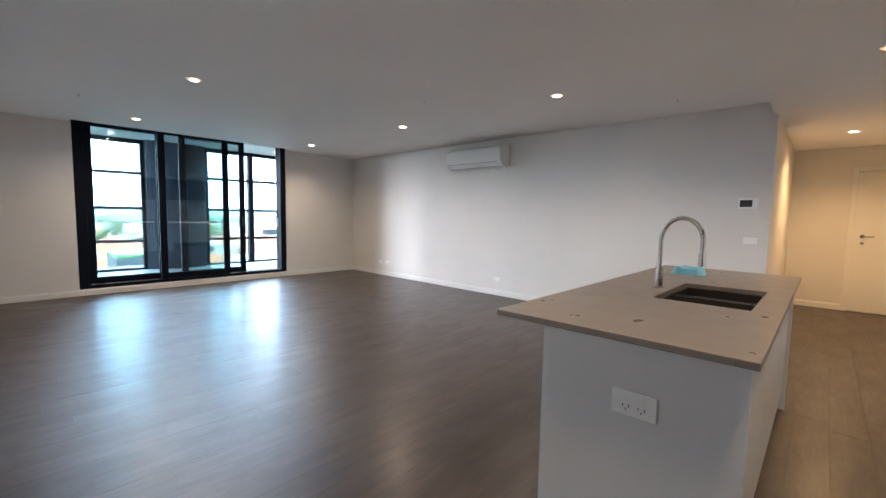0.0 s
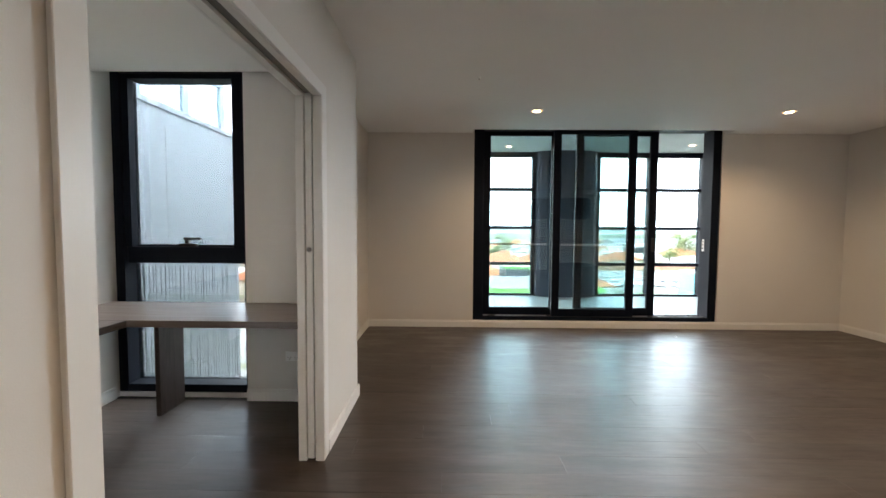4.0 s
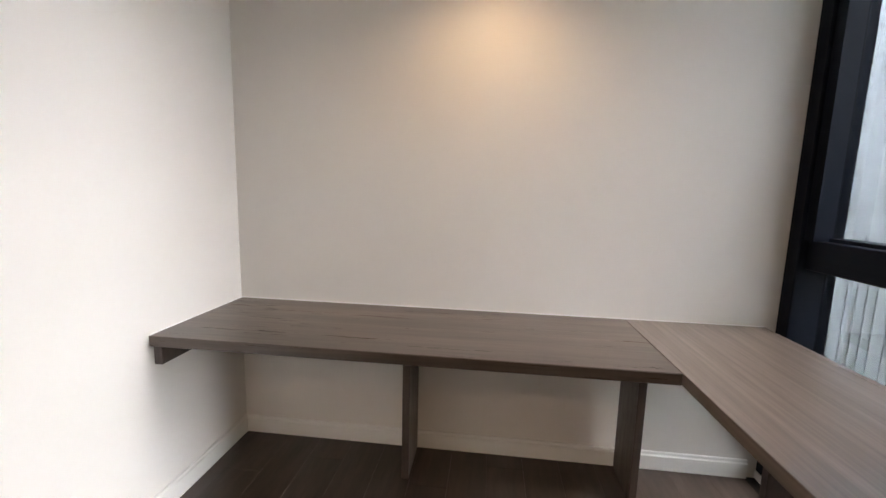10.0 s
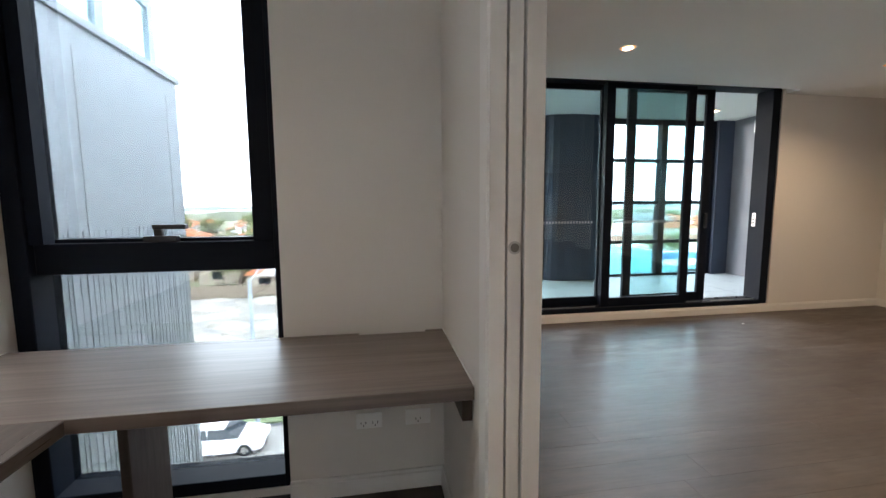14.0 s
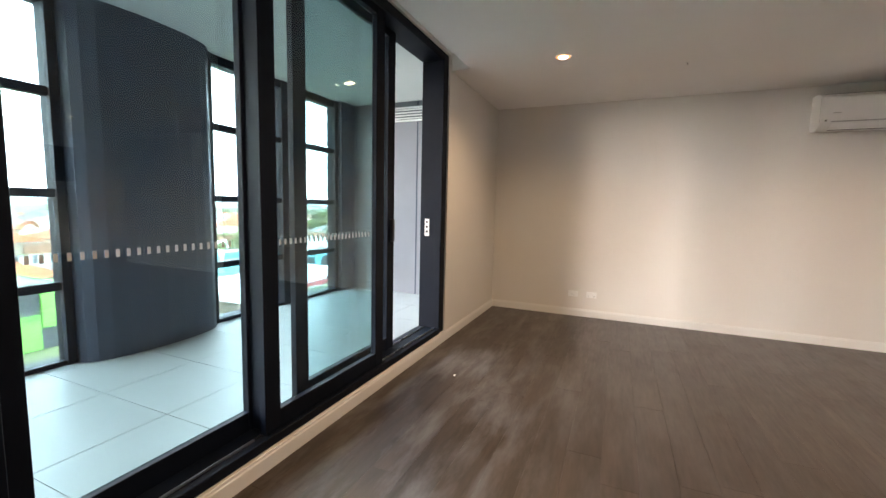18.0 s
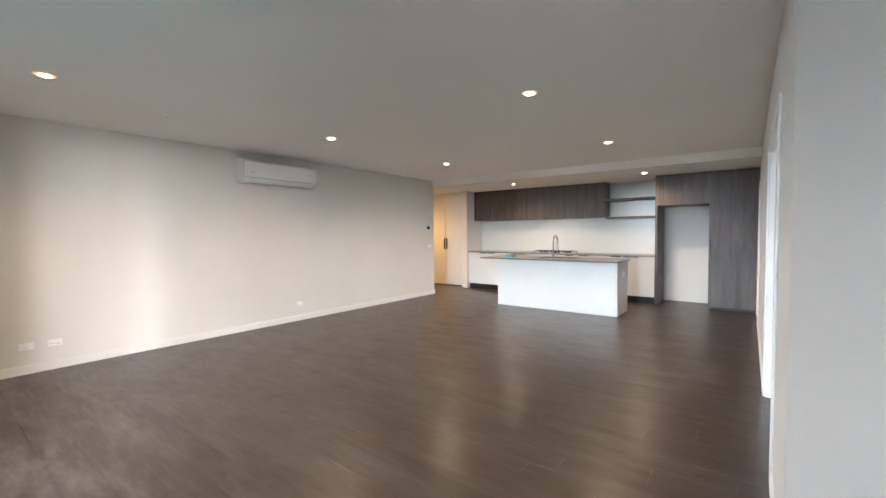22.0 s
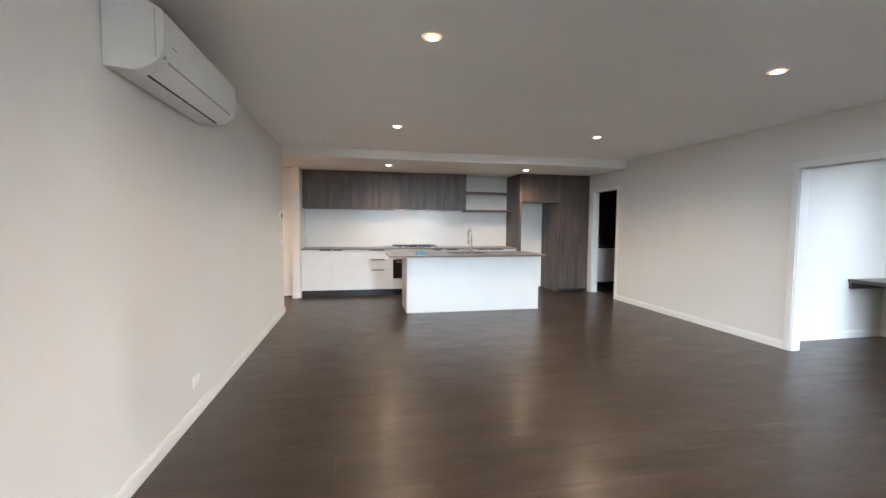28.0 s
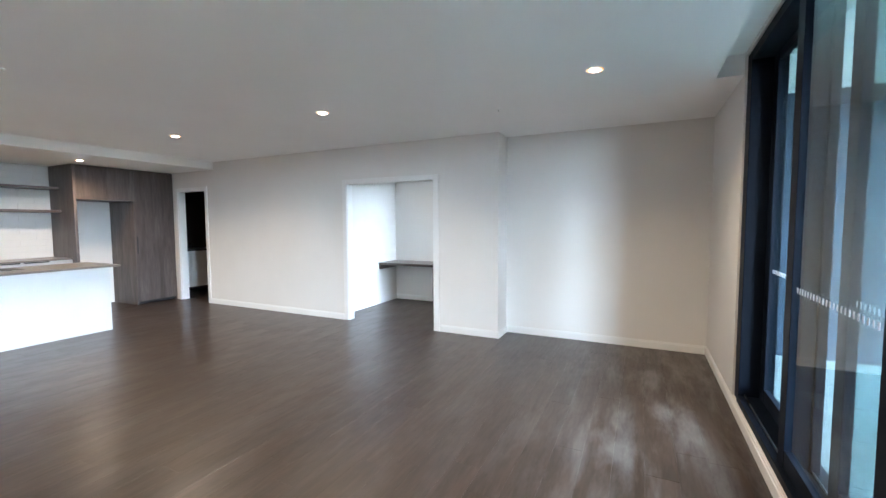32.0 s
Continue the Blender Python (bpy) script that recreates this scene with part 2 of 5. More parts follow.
# one laminate; the cross top's tones are lightened for daylight from the window
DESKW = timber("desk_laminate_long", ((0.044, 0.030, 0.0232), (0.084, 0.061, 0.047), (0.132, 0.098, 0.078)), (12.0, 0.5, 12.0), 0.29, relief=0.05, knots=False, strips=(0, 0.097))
DESKX_LIT = timber("desk_laminate_cross_lit", ((0.082, 0.058, 0.046), (0.146, 0.108, 0.087), (0.216, 0.165, 0.136)), (0.5, 12.0, 12.0), 0.31, relief=0.05, knots=False, spec=0.8, strips=(1, 0.097))
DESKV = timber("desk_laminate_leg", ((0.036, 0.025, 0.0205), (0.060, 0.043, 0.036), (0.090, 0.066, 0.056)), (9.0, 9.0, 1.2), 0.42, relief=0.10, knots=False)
CABW = timber("smoked_oak_laminate", ((0.058, 0.044, 0.039), (0.092, 0.071, 0.063), (0.140, 0.112, 0.100)), (9.0, 9.0, 0.9), 0.40,
              per_piece=0.10, relief=0.10, knots=False)
WHITEL = plain("white_laminate", (0.69, 0.685, 0.67), 0.35, vary=0.02, relief=0.02)
STONE = plain("grey_stone_top", (0.185, 0.158, 0.132), 0.31, vary=0.04, scale=9, fine=380, relief=0.0)
BLACKAL = plain("black_aluminium", (0.0032, 0.0058, 0.0125), 0.50, vary=0.12, spec=0.12)
DARKPL = plain("dark_plastic", (0.015, 0.015, 0.017), 0.35)
HANDLE = plain("dark_bronze_metal", (0.05, 0.046, 0.042), 0.35, metal=0.8)
CHROME = plain("brushed_nickel", (0.70, 0.68, 0.65), 0.17, metal=1.0, vary=0.05)
STEEL = plain("stainless_steel", (0.50, 0.49, 0.48), 0.28, metal=1.0, vary=0.08)
PLATE = plain("white_plastic", (0.88, 0.88, 0.87), 0.30, vary=0.02)
ACWHITE = plain("appliance_white", (0.80, 0.80, 0.79), 0.38, vary=0.02)
SLOTD = plain("shadow_slot", (0.02, 0.02, 0.02), 0.6)
TILE = plain("grey_porcelain", (0.205, 0.228, 0.236), 0.42, vary=0.07, scale=5, relief=0.08, fine=180)
GROUT = plain("dark_grout", (0.10, 0.10, 0.10), 0.9)
PALEGROUT = plain("pale_grout", (0.52, 0.52, 0.50), 0.85)
SEAM = plain("grey_seam", (0.42, 0.42, 0.42), 0.6)
CLAD = plain("charcoal_render", (0.022, 0.033, 0.058), 0.55, vary=0.04, scale=1.2, fine=500)
GREYW = plain("grey_cladding", (0.15, 0.16, 0.185), 0.5, vary=0.06, scale=2)
SPLASH = plain("white_glazed_tile", (0.70, 0.70, 0.69), 0.16, vary=0.03, scale=2.0, relief=0.03)
GLASS = glass("door_glass", (0.745, 0.838, 0.842))
# deep tints on these two hold down the brightness of the view outside
CLEAR = glass("view_dimming_glass", (0.46, 0.487, 0.50))
SIDEGLASS = glass("view_dimming_side_glass", (0.325, 0.338, 0.35))
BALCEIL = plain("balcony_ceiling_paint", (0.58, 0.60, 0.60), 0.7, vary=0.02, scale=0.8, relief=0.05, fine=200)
DOTS = plain("frosted_decal", (0.46, 0.48, 0.50), 0.6)
BLUE = plain("blue_cloth", (0.17, 0.40, 0.54), 0.8, vary=0.12, relief=0.4, fine=400)
# orange emission on the reflector draws the warm halo round each lens
DOWNHALO = glow("downlight_halo", (1.0, 0.46, 0.15), LENS * 0.02)
DOWN = glow("downlight_lens", (1.0, 0.72, 0.42), LENS)
# near-black base colour carries the darkness of the unlit wet room
BATHDARK = plain("unlit_room_dark", (0.035, 0.028, 0.024), 0.3)
TRACKM = plain("grey_track", (0.16, 0.15, 0.14), 0.4, metal=0.5)
NBLIGHT = plain("pale_precast", (0.43, 0.458, 0.488), 0.7, vary=0.035, scale=0.6, fine=600)

# ---- building blocks ----
ROOT = {}


def boxes(*bs, bevel=0.0, seg=1):
    """A bmesh of boxes x0, y0, z0, x1, y1, z1, edges rounded by bevel."""
    bm = bmesh.new()
    for x0, y0, z0, x1, y1, z1 in bs:
        v = [bm.verts.new(p) for p in ((x0, y0, z0), (x1, y0, z0), (x1, y1, z0), (x0, y1, z0), (x0, y0, z1), (x1, y0, z1), (x1, y1, z1), (x0, y1, z1))]
        for f in ((0, 3, 2, 1), (4, 5, 6, 7), (0, 1, 5, 4), (1, 2, 6, 5), (2, 3, 7, 6), (3, 0, 4, 7)):
            bm.faces.new([v[i] for i in f])
    if bevel:
        bmesh.ops.bevel(bm, geom=list(bm.edges), offset=bevel, segments=seg, affect="EDGES", profile=0.5)
    return bm


def slab_with_hole(x, y, z, hx, hy):
    """One slab, from x[0] to x[1] and so on, with a rectangular cutout."""
    bm = bmesh.new()
    rings = []
    for px, py in (((x[0], x[1]), (y[0], y[1])), ((hx[0], hx[1]), (hy[0], hy[1]))):
        for h in z:
            rings.append([bm.verts.new((a, b, h)) for a, b in ((px[0], py[0]), (px[1], py[0]), (px[1], py[1]), (px[0], py[1]))])
    ob, ot, ib, it_ = rings
    for i in range(4):
        j = (i + 1) % 4
        for f in ((ob[i], ob[j], ot[j], ot[i]), (ib[j], ib[i], it_[i], it_[j]), (ot[i], ot[j], it_[j], it_[i]), (ob[j], ob[i], ib[i], ib[j])):
            bm.faces.new(f)
    bmesh.ops.bevel(bm, geom=[e for e in bm.edges if len({v.co.z for v in e.verts}) == 2 or all(v in ot or v in ob for v in e.verts)], offset=0.002, segments=1, affect="EDGES")
    return bm


def tube(bm, a, b, r0, r1=None, n=16, caps=True):
    """Adds a round bar from a to b to the bmesh."""
    a, b = Vector(a), Vector(b)
    r1 = r0 if r1 is None else r1
    q = (b - a).to_track_quat("Z", "Y")
    rings = []
    for c, r in ((a, r0), (b, r1)):
        rings.append([bm.verts.new(c + q @ Vector((r * math.cos(2 * math.pi * i / n), r * math.sin(2 * math.pi * i / n), 0))) for i in range(n)])
    for i in range(n):
        bm.faces.new((rings[0][i], rings[0][(i + 1) % n], rings[1][(i + 1) % n], rings[1][i]))
    if caps:
        bm.faces.new(rings[0][::-1])
        bm.faces.new(rings[1])
    return bm


def extrude_profile(points, axis, a, b, bevel=0.0):
    """A closed outline in the two other axes drawn out along axis from a to b."""
    bm = bmesh.new()

    def place(p, t):
        return {"x": (t, p[0], p[1]), "y": (p[0], t, p[1]), "z": (p[0], p[1], t)}[axis]

    r0 = [bm.verts.new(place(p, a)) for p in points]
    r1 = [bm.verts.new(place(p, b)) for p in points]
    n = len(points)
    for i in range(n):
        bm.faces.new((r0[i], r0[(i + 1) % n], r1[(i + 1) % n], r1[i]))
    bm.faces.new(r0[::-1])
    bm.faces.new(r1)
    if bevel:
        bmesh.ops.bevel(bm, geom=[e for e in bm.edges if e.calc_face_angle(0) > 0.6], offset=bevel, segments=2, affect="EDGES")
    bmesh.ops.recalc_face_normals(bm, faces=bm.faces)
    return bm


def thing(name, loc, label, category, group="", kind=""):
    ob = new(name)
    ob.location = loc
    ob.empty_display_size = 0.1
    ROOT[ob.name] = Vector(loc)
    return tagged(ob, label, category, group, kind)


def part(name, bm, mat, parent=None, label="", smooth=False):
    """Links a bmesh, drawn in world places, as one mesh under a thing or a part."""
    off = ROOT.get(parent.name, Vector()) if parent else Vector()
    bmesh.ops.recalc_face_normals(bm, faces=bm.faces)
    if off.length:
        bmesh.ops.translate(bm, verts=bm.verts, vec=-off)
    me = bpy.data.meshes.new(name)
    bm.to_mesh(me)
    bm.free()
    me.materials.append(mat)
    if smooth:
        me.polygons.foreach_set("use_smooth", [True] * len(me.polygons))
        me.set_sharp_from_angle(angle=radians(35))
    ob = new(name, me)
    ob.parent = parent
    ROOT[ob.name] = off
    if label:
        ob["label"] = label
    return ob


def structure(name, bm, mat, label, category):
    return tagged(part(name, bm, mat), label, category, kind="structure")


def drop_origin(ob, loc):
    """Moves a lone mesh's origin to loc, its base."""
    v = Vector(loc)
    ob.data.transform(Matrix.Translation(-v))
    ob.location = v
    ROOT[ob.name] = v
    return ob


# ---- the rooms ----
AX, FY = 5.89, 7.96           # long wall, facade
KY, H, HK, HS = -1.64, 2.565, 2.43, 2.41  # kitchen back wall; ceilings of living room, kitchen, study
T = 2.80                               # walls end above the ceilings

structure("wall_west", boxes((-0.12, -0.86, 0, 0, -0.70, T), (-0.12, -0.70, 2.065, 0, 0.10, T), (-0.12, 0.10, 0, 0, 3.34, T),
                             (-0.12, 3.34, 2.03, -0.085, 4.80, T), (-0.035, 3.34, 2.03, 0, 4.80, T), (-0.085, 3.34, 2.06, -0.035, 4.80, T),
                             (-0.12, 4.80, 0, -0.088, 5.58, T), (-0.037, 4.80, 0, 0, 5.58, T), (-0.088, 4.80, 2.03, -0.037, 5.58, T)),
          PAINT, "white painted plaster wall with a wide doorway to the study", "wall")
structure("wall_nib", boxes((-0.60, 5.58, 0, 0, 5.69, T), (-0.60, 5.69, 0, -0.36, 7.96, T)), PAINT, "white painted return wall beside the balcony door", "wall")
structure("wall_east", boxes((AX, 0.315, 0, AX + 0.12, FY, T)), PAINT, "long white painted living room wall", "wall")
structure("wall_north", boxes((-0.36, FY, 0, 1.04, FY + 0.24, T), (4.265, FY, 0, 6.01, FY + 0.24, T), (1.04, FY, 0, 4.265, FY + 0.24, 0.095),
                              (1.04, FY, 2.69, 4.265, FY + 0.24, T)), PAINT, "white painted facade wall round the balcony door", "wall")
structure("wall_kitchen", boxes((-0.12, KY - 0.15, 0, 5.95, KY, T)), PAINT, "white painted wall behind the kitchen", "wall")
structure("wall_pier", boxes((5.815, KY, 0, 5.95, -0.94, HK)), PAINT, "narrow white wall end beside the kitchen cabinets", "wall")
structure("wall_hall_north", boxes((6.01, 0.315, 0, 9.02, 0.435, T)), PAINT, "white painted hallway wall in warm light", "wall")
structure("wall_hall_south", boxes((5.95, -1.30, 2.40, 7.30, -1.13, T), (7.30, -1.30, 0, 9.02, -1.13, T), (5.95, KY - 0.15, 0, 7.30, KY, T)),
          PAINT, "white painted hallway wall round a tall cupboard", "wall")
structure("wall_hall_end", boxes((8.90, -0.42, 0, 9.02, 0.315, T), (8.90, -1.13, 2.07, 9.02, -0.42, T)), PAINT, "white painted wall at the end of the hallway", "wall")
structure("wall_study_west", boxes((-1.95, 2.91, 0, -1.83, 5.80, T)), PAINT, "white painted study wall above the long desk", "wall")
structure("wall_study_south", boxes((-1.83, 2.91, 0, -0.12, 3.03, T)), PAINT, "white painted study end wall", "wall")
structure("wall_study_north", boxes((-0.81, 5.58, 0, -0.60, 5.80, T), (-1.83, 5.58, 2.50, -0.81, 5.80, T)),
          PAINT, "white painted study wall beside the tall window", "wall")
structure("wall_bathroom", boxes((-2.2, -1.76, -0.02, -0.12, KY, T), (-2.32, -1.76, -0.02, -2.2, 0.72, T), (-2.2, 0.60, -0.02, -0.12, 0.72, T)), BATHDARK,
          "wet room wall with its unlit darkness painted in", "wall")

structure("ceiling_living", boxes((-0.36, 0.345, H, AX, 7.78, T), (-0.36, 7.78, H, 1.02, FY, T), (4.30, 7.78, H, AX, FY, T), (1.02, 7.78, 2.72, 4.30, FY, T)),
          CEIL, "flat white plasterboard ceiling with a curtain recess", "ceiling")
structure("ceiling_kitchen", boxes((0, KY, HK, AX, 0.345, T - 0.01), (AX, -1.30, HK, 8.90, 0.315, T - 0.01)), CEIL, "lowered white ceiling over kitchen and hallway", "ceiling")
structure("ceiling_study", boxes((-1.83, 3.03, HS, -0.12, 5.48, T), (-1.83, 5.48, 2.55, -0.12, 5.58, T)), CEIL, "white study ceiling with a blind recess at the window", "ceiling")
structure("floor_bathroom", boxes((-2.2, KY, -0.0115, -0.1205, 0.60, -0.001)), BATHDARK, "wet room floor with its unlit darkness painted in", "floor")
structure("ceiling_bathroom", boxes((-2.2, KY, 2.40, -0.12, 0.60, T)), CEIL, "ceiling of an unlit wet room", "ceiling")
structure("roof_slab", boxes((-2.4, -2.0, T, 9.3, 5.82, T + 0.3), (-0.6, 5.82, T, 9.3, 10.40, T + 0.3)), NBLIGHT, "concrete slab of the storey above", "slab")

FLOOR = structure("floor", boxes((-2.2, -1.76, -0.25, 9.02, 5.80, -0.012), (-0.6, 5.80, -0.25, 9.02, 8.20, -0.012)), JOINT, "dark brown oak plank floor with a satin finish", "floor")


def skirting(*runs):
    """Two-step skirting boards: each run is a straight piece x0, y0, x1, y1 with the side that faces the room."""
    for x0, y0, x1, y1, side in runs:
        prof = [(0, 0), (0.014, 0), (0.014, 0.072), (0.009, 0.078), (0.009, 0.088), (0.006, 0.092), (0, 0.092)]
        if side in "ew":
            s = 1 if side == "e" else -1
            bm = extrude_profile([(x0 + s * (p[0] + 0.001), p[1] + 0.001) for p in prof], "y", y0, y1)
        else:
            s = 1 if side == "n" else -1
            bm = extrude_profile([(y0 + s * (p[0] + 0.001), p[1] + 0.001) for p in prof], "x", x0, x1)
        structure("baseboard", bm, TRIM, "white painted stepped skirting board", "skirting")


skirting((0, 0.17, 0, 3.27, "e"), (0, 4.88, 0, 5.69, "e"), (-0.36, 5.69, -0.36, FY, "e"), (-0.36, 5.69, 0.015, 5.69, "n"),
         (-0.36, FY, AX, FY, "s"), (AX, 0.30, AX, FY, "w"), (AX, 0.315, 8.90, 0.315, "s"), (8.90, -0.36, 8.90, 0.315, "w"),
         (-1.83, 3.03, -1.83, 5.58, "e"), (-1.83, 3.03, -0.12, 3.03, "n"), (-0.81, 5.58, -0.12, 5.58, "s"), (-0.12, 4.88, -0.12, 5.58, "w"),
         (5.815, -0.94, 5.95, -0.94, "n"), (7.30, -1.13, 8.90, -1.13, "n"), (5.95, -1.10, 5.95, -0.94, "e"))

# doorway linings and architraves
structure("trim", boxes((0.001, 0.10, 0, 0.016, 0.17, 2.135), (0.001, -0.765, 0, 0.016, -0.70, 2.135), (0.001, -0.70, 2.065, 0.016, 0.10, 2.135),
                        (-0.125, 0.082, 0, 0.004, 0.099, 2.064), (-0.125, -0.699, 0, 0.004, -0.682, 2.064), bevel=0.002), TRIM,
          "white painted architrave round the wet room doorway", "architrave")
structure("trim", boxes((0.001, 3.27, 0, 0.014, 3.342, 2.10), (0.001, 4.80, 0, 0.014, 4.872, 2.10), (0.001, 3.342, 2.03, 0.014, 4.80, 2.10),
                        (-0.134, 3.27, 0, -0.121, 3.342, 2.10), (-0.134, 4.80, 0, -0.121, 4.872, 2.10), (-0.134, 3.342, 2.03, -0.121, 4.80, 2.10),
                        (-0.1205, 3.341, 0, 0.0005, 3.353, 2.029), (-0.132, 4.786, 0, -0.088, 4.799, 2.029), (-0.037, 4.786, 0, 0.013, 4.799, 2.029), bevel=0.002), TRIM,
          "white painted lining round the study doorway", "architrave")


# ---- study ----
pd = thing("pocket_door", (-0.0625, 5.22, 0), "white painted sliding door pushed into its wall pocket", "door", kind="structure")
part("leaf", boxes((-0.081, 4.79, 0.012, -0.044, 5.57, 2.045), bevel=0.0015), TRIM, pd)
latch = part("latch", tube(bmesh.new(), (-0.0625, 4.7885, 1.195), (-0.0625, 4.80, 1.195), 0.017, n=24), STEEL, pd, "round dull metal edge pull")
part("recess", tube(bmesh.new(), (-0.0625, 4.7875, 1.195), (-0.0625, 4.799, 1.195), 0.0115, n=20), TRACKM, latch)
part("track", boxes((-0.080, 3.36, 2.042, -0.042, 4.79, 2.058)), TRACKM, pd, "grey metal top track")

# L-shaped desk
DK, DT = 0.75, 0.042
structure_desk = thing("corner_desk", (-1.0, 4.5, 0), "brown wood-grain L-shaped corner desk built against two walls", "desk")
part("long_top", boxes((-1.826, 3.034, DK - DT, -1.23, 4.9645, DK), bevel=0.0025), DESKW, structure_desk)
part("window_top", boxes((-1.826, 4.9655, DK - DT, -0.124, 5.552, DK), (-1.826, 5.552, DK - DT, -0.494, 5.577, DK), (-0.203, 5.552, DK - DT, -0.124, 5.577, DK), bevel=0.0015), DESKX_LIT, structure_desk)
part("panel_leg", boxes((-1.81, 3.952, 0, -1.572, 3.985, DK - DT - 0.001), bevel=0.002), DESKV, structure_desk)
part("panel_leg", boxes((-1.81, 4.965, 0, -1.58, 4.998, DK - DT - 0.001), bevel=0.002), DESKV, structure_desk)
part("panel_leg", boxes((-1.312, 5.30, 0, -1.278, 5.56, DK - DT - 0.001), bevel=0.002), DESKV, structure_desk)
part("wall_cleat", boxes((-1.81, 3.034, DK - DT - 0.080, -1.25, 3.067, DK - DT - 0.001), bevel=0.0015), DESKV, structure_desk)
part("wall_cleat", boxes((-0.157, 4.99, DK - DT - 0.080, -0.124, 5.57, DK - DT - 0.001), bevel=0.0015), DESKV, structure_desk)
part("sealant", boxes((-1.8295, 3.034, DK - 0.003, -1.8255, 5.575, DK + 0.0035)), PLATE, structure_desk, "thin white sealant bead along the wall")
part("sealant", boxes((-1.826, 3.0305, DK - 0.003, -1.24, 3.0345, DK + 0.003)), PLATE, structure_desk, "thin white sealant bead along the wall")
part("sealant", boxes((-0.1245, 4.98, DK - 0.003, -0.1205, 5.577, DK + 0.0035)), PLATE, structure_desk, "thin white sealant bead along the wall")

# study window
w1 = thing("window_1", (-1.2975, 5.70, 0.04), "tall black aluminium window with an awning sash over a fixed light", "window", kind="structure")
WL, WR, WB, WTOP = -1.784, -0.811, 0.04, 2.499
part("window_frame", boxes((-1.8295, 5.625, WB, WL + 0.024, 5.79, WTOP), bevel=0.003), BLACKAL, w1)
part("window_frame", boxes((WR - 0.031, 5.625, WB, WR, 5.79, WTOP), bevel=0.003), BLACKAL, w1)
part("window_sill", boxes((WL + 0.024, 5.625, WB, WR - 0.031, 5.79, WB + 0.06), bevel=0.003), BLACKAL, w1)
part("head", boxes((WL + 0.024, 5.625, 2.455, WR - 0.031, 5.79, WTOP), bevel=0.003), BLACKAL, w1)
part("transom", boxes((WL + 0.024, 5.66, 1.035, WR - 0.031, 5.79, 1.160), bevel=0.003), BLACKAL, w1)
sash = part("sash", boxes((WL + 0.0245, 5.64, 1.161, WL + 0.075, 5.70, 2.4545), (WR - 0.115, 5.64, 1.161, WR - 0.0315, 5.785, 2.4545),
                          (WL + 0.075, 5.70, 1.161, WR - 0.115, 5.785, 1.175), (WL + 0.075, 5.64, 2.42, WR - 0.115, 5.785, 2.4545), (WL + 0.0245, 5.70, 1.161, WL + 0.034, 5.785, 2.4545)), BLACKAL, w1)
handle = part("handle", boxes((-1.365, 5.662, 1.161, -1.235, 5.699, 1.186), (-1.325, 5.667, 1.186, -1.293, 5.694, 1.214), (-1.325, 5.655, 1.214, -1.195, 5.684, 1.234), bevel=0.004, seg=2),
              DARKPL, w1, "black cam handle")
p1 = part("pane", boxes((WL + 0.03, 5.742, 1.170, WR - 0.11, 5.748, 2.425)), SIDEGLASS, sash)
p2 = part("pane", boxes((WL + 0.02, 5.742, WB + 0.055, WR - 0.027, 5.748, 1.04)), SIDEGLASS, w1)
p1.visible_shadow = p2.visible_shadow = False
structure("window_sill", boxes((-1.8295, 5.622, 0.001, WR, 5.80, 0.0395), bevel=0.002), TRIM, "white painted strip under the study window", "sill")


# ---- small fittings ----
def outlet(x, y, z, face, label, sockets=2, w=0.115, h=0.072):
    """A power point on a wall; face is the way it looks."""
    o = thing("power_point", (x, y, z), label, "power point", "power points")

    def put(name, bs, mat, bev=0.0):
        out = []
        for u0, d0, v0, u1, d1, v1 in bs:
            if face == "w":
                out.append((x - d1, y + u0, z + v0, x - d0, y + u1, z + v1))
            elif face == "e":
                out.append((x + d0, y + u0, z + v0, x + d1, y + u1, z + v1))
            else:
                out.append((x + u0, y - d1, z + v0, x + u1, y - d0, z + v1))
        return part(name, boxes(*out, bevel=bev, seg=2), mat, o)

    put("plate", [(-w / 2, 0.0005, -h / 2, w / 2, 0.009, h / 2)], PLATE, 0.003)
    for i in range(sockets):
        c = (i - (sockets - 1) / 2) * 0.052
        put("socket_slot", [(c - 0.012, 0.0085, -0.014, c - 0.009, 0.0096, -0.004), (c + 0.009, 0.0085, -0.014, c + 0.012, 0.0096, -0.004),
                            (c - 0.0015, 0.0085, -0.026, c + 0.0015, 0.0096, -0.017)], SLOTD)
        put("rocker", [(c - 0.006, 0.0088, 0.008, c + 0.006, 0.0125, 0.026)], PLATE, 0.001)
    return o


outlet(AX, 3.82, 0.267, "w", "white double power point low on the living room wall")
outlet(AX, 6.705, 0.277, "w", "white double power point low on the living room wall")
outlet(AX, 6.92, 0.277, "w", "white media wall plate beside a power point", 1)
outlet(-0.46, 5.58, 0.345, "s", "white double power point under the study desk")
outlet(-0.24, 5.58, 0.345, "s", "white data plate under the study desk", 1)
outlet(1.819, 0.32, 0.667, "w", "white double power point on the island end panel", w=0.15, h=0.09)

ic = thing("intercom", (AX, 0.51, 1.505), "white wall intercom with a dark screen", "intercom")
part("body", boxes((AX - 0.022, 0.42, 1.448, AX - 0.0005, 0.60, 1.562), bevel=0.005, seg=2), PLATE, ic)
part("screen", boxes((AX - 0.0235, 0.475, 1.468, AX - 0.0215, 0.585, 1.542)), DARKPL, ic)
sw = thing("light_switch", (AX, 0.47, 1.10), "white light switch plate", "switch")
part("plate", boxes((AX - 0.009, 0.41, 1.064, AX - 0.0005, 0.53, 1.136), bevel=0.003, seg=2), PLATE, sw)
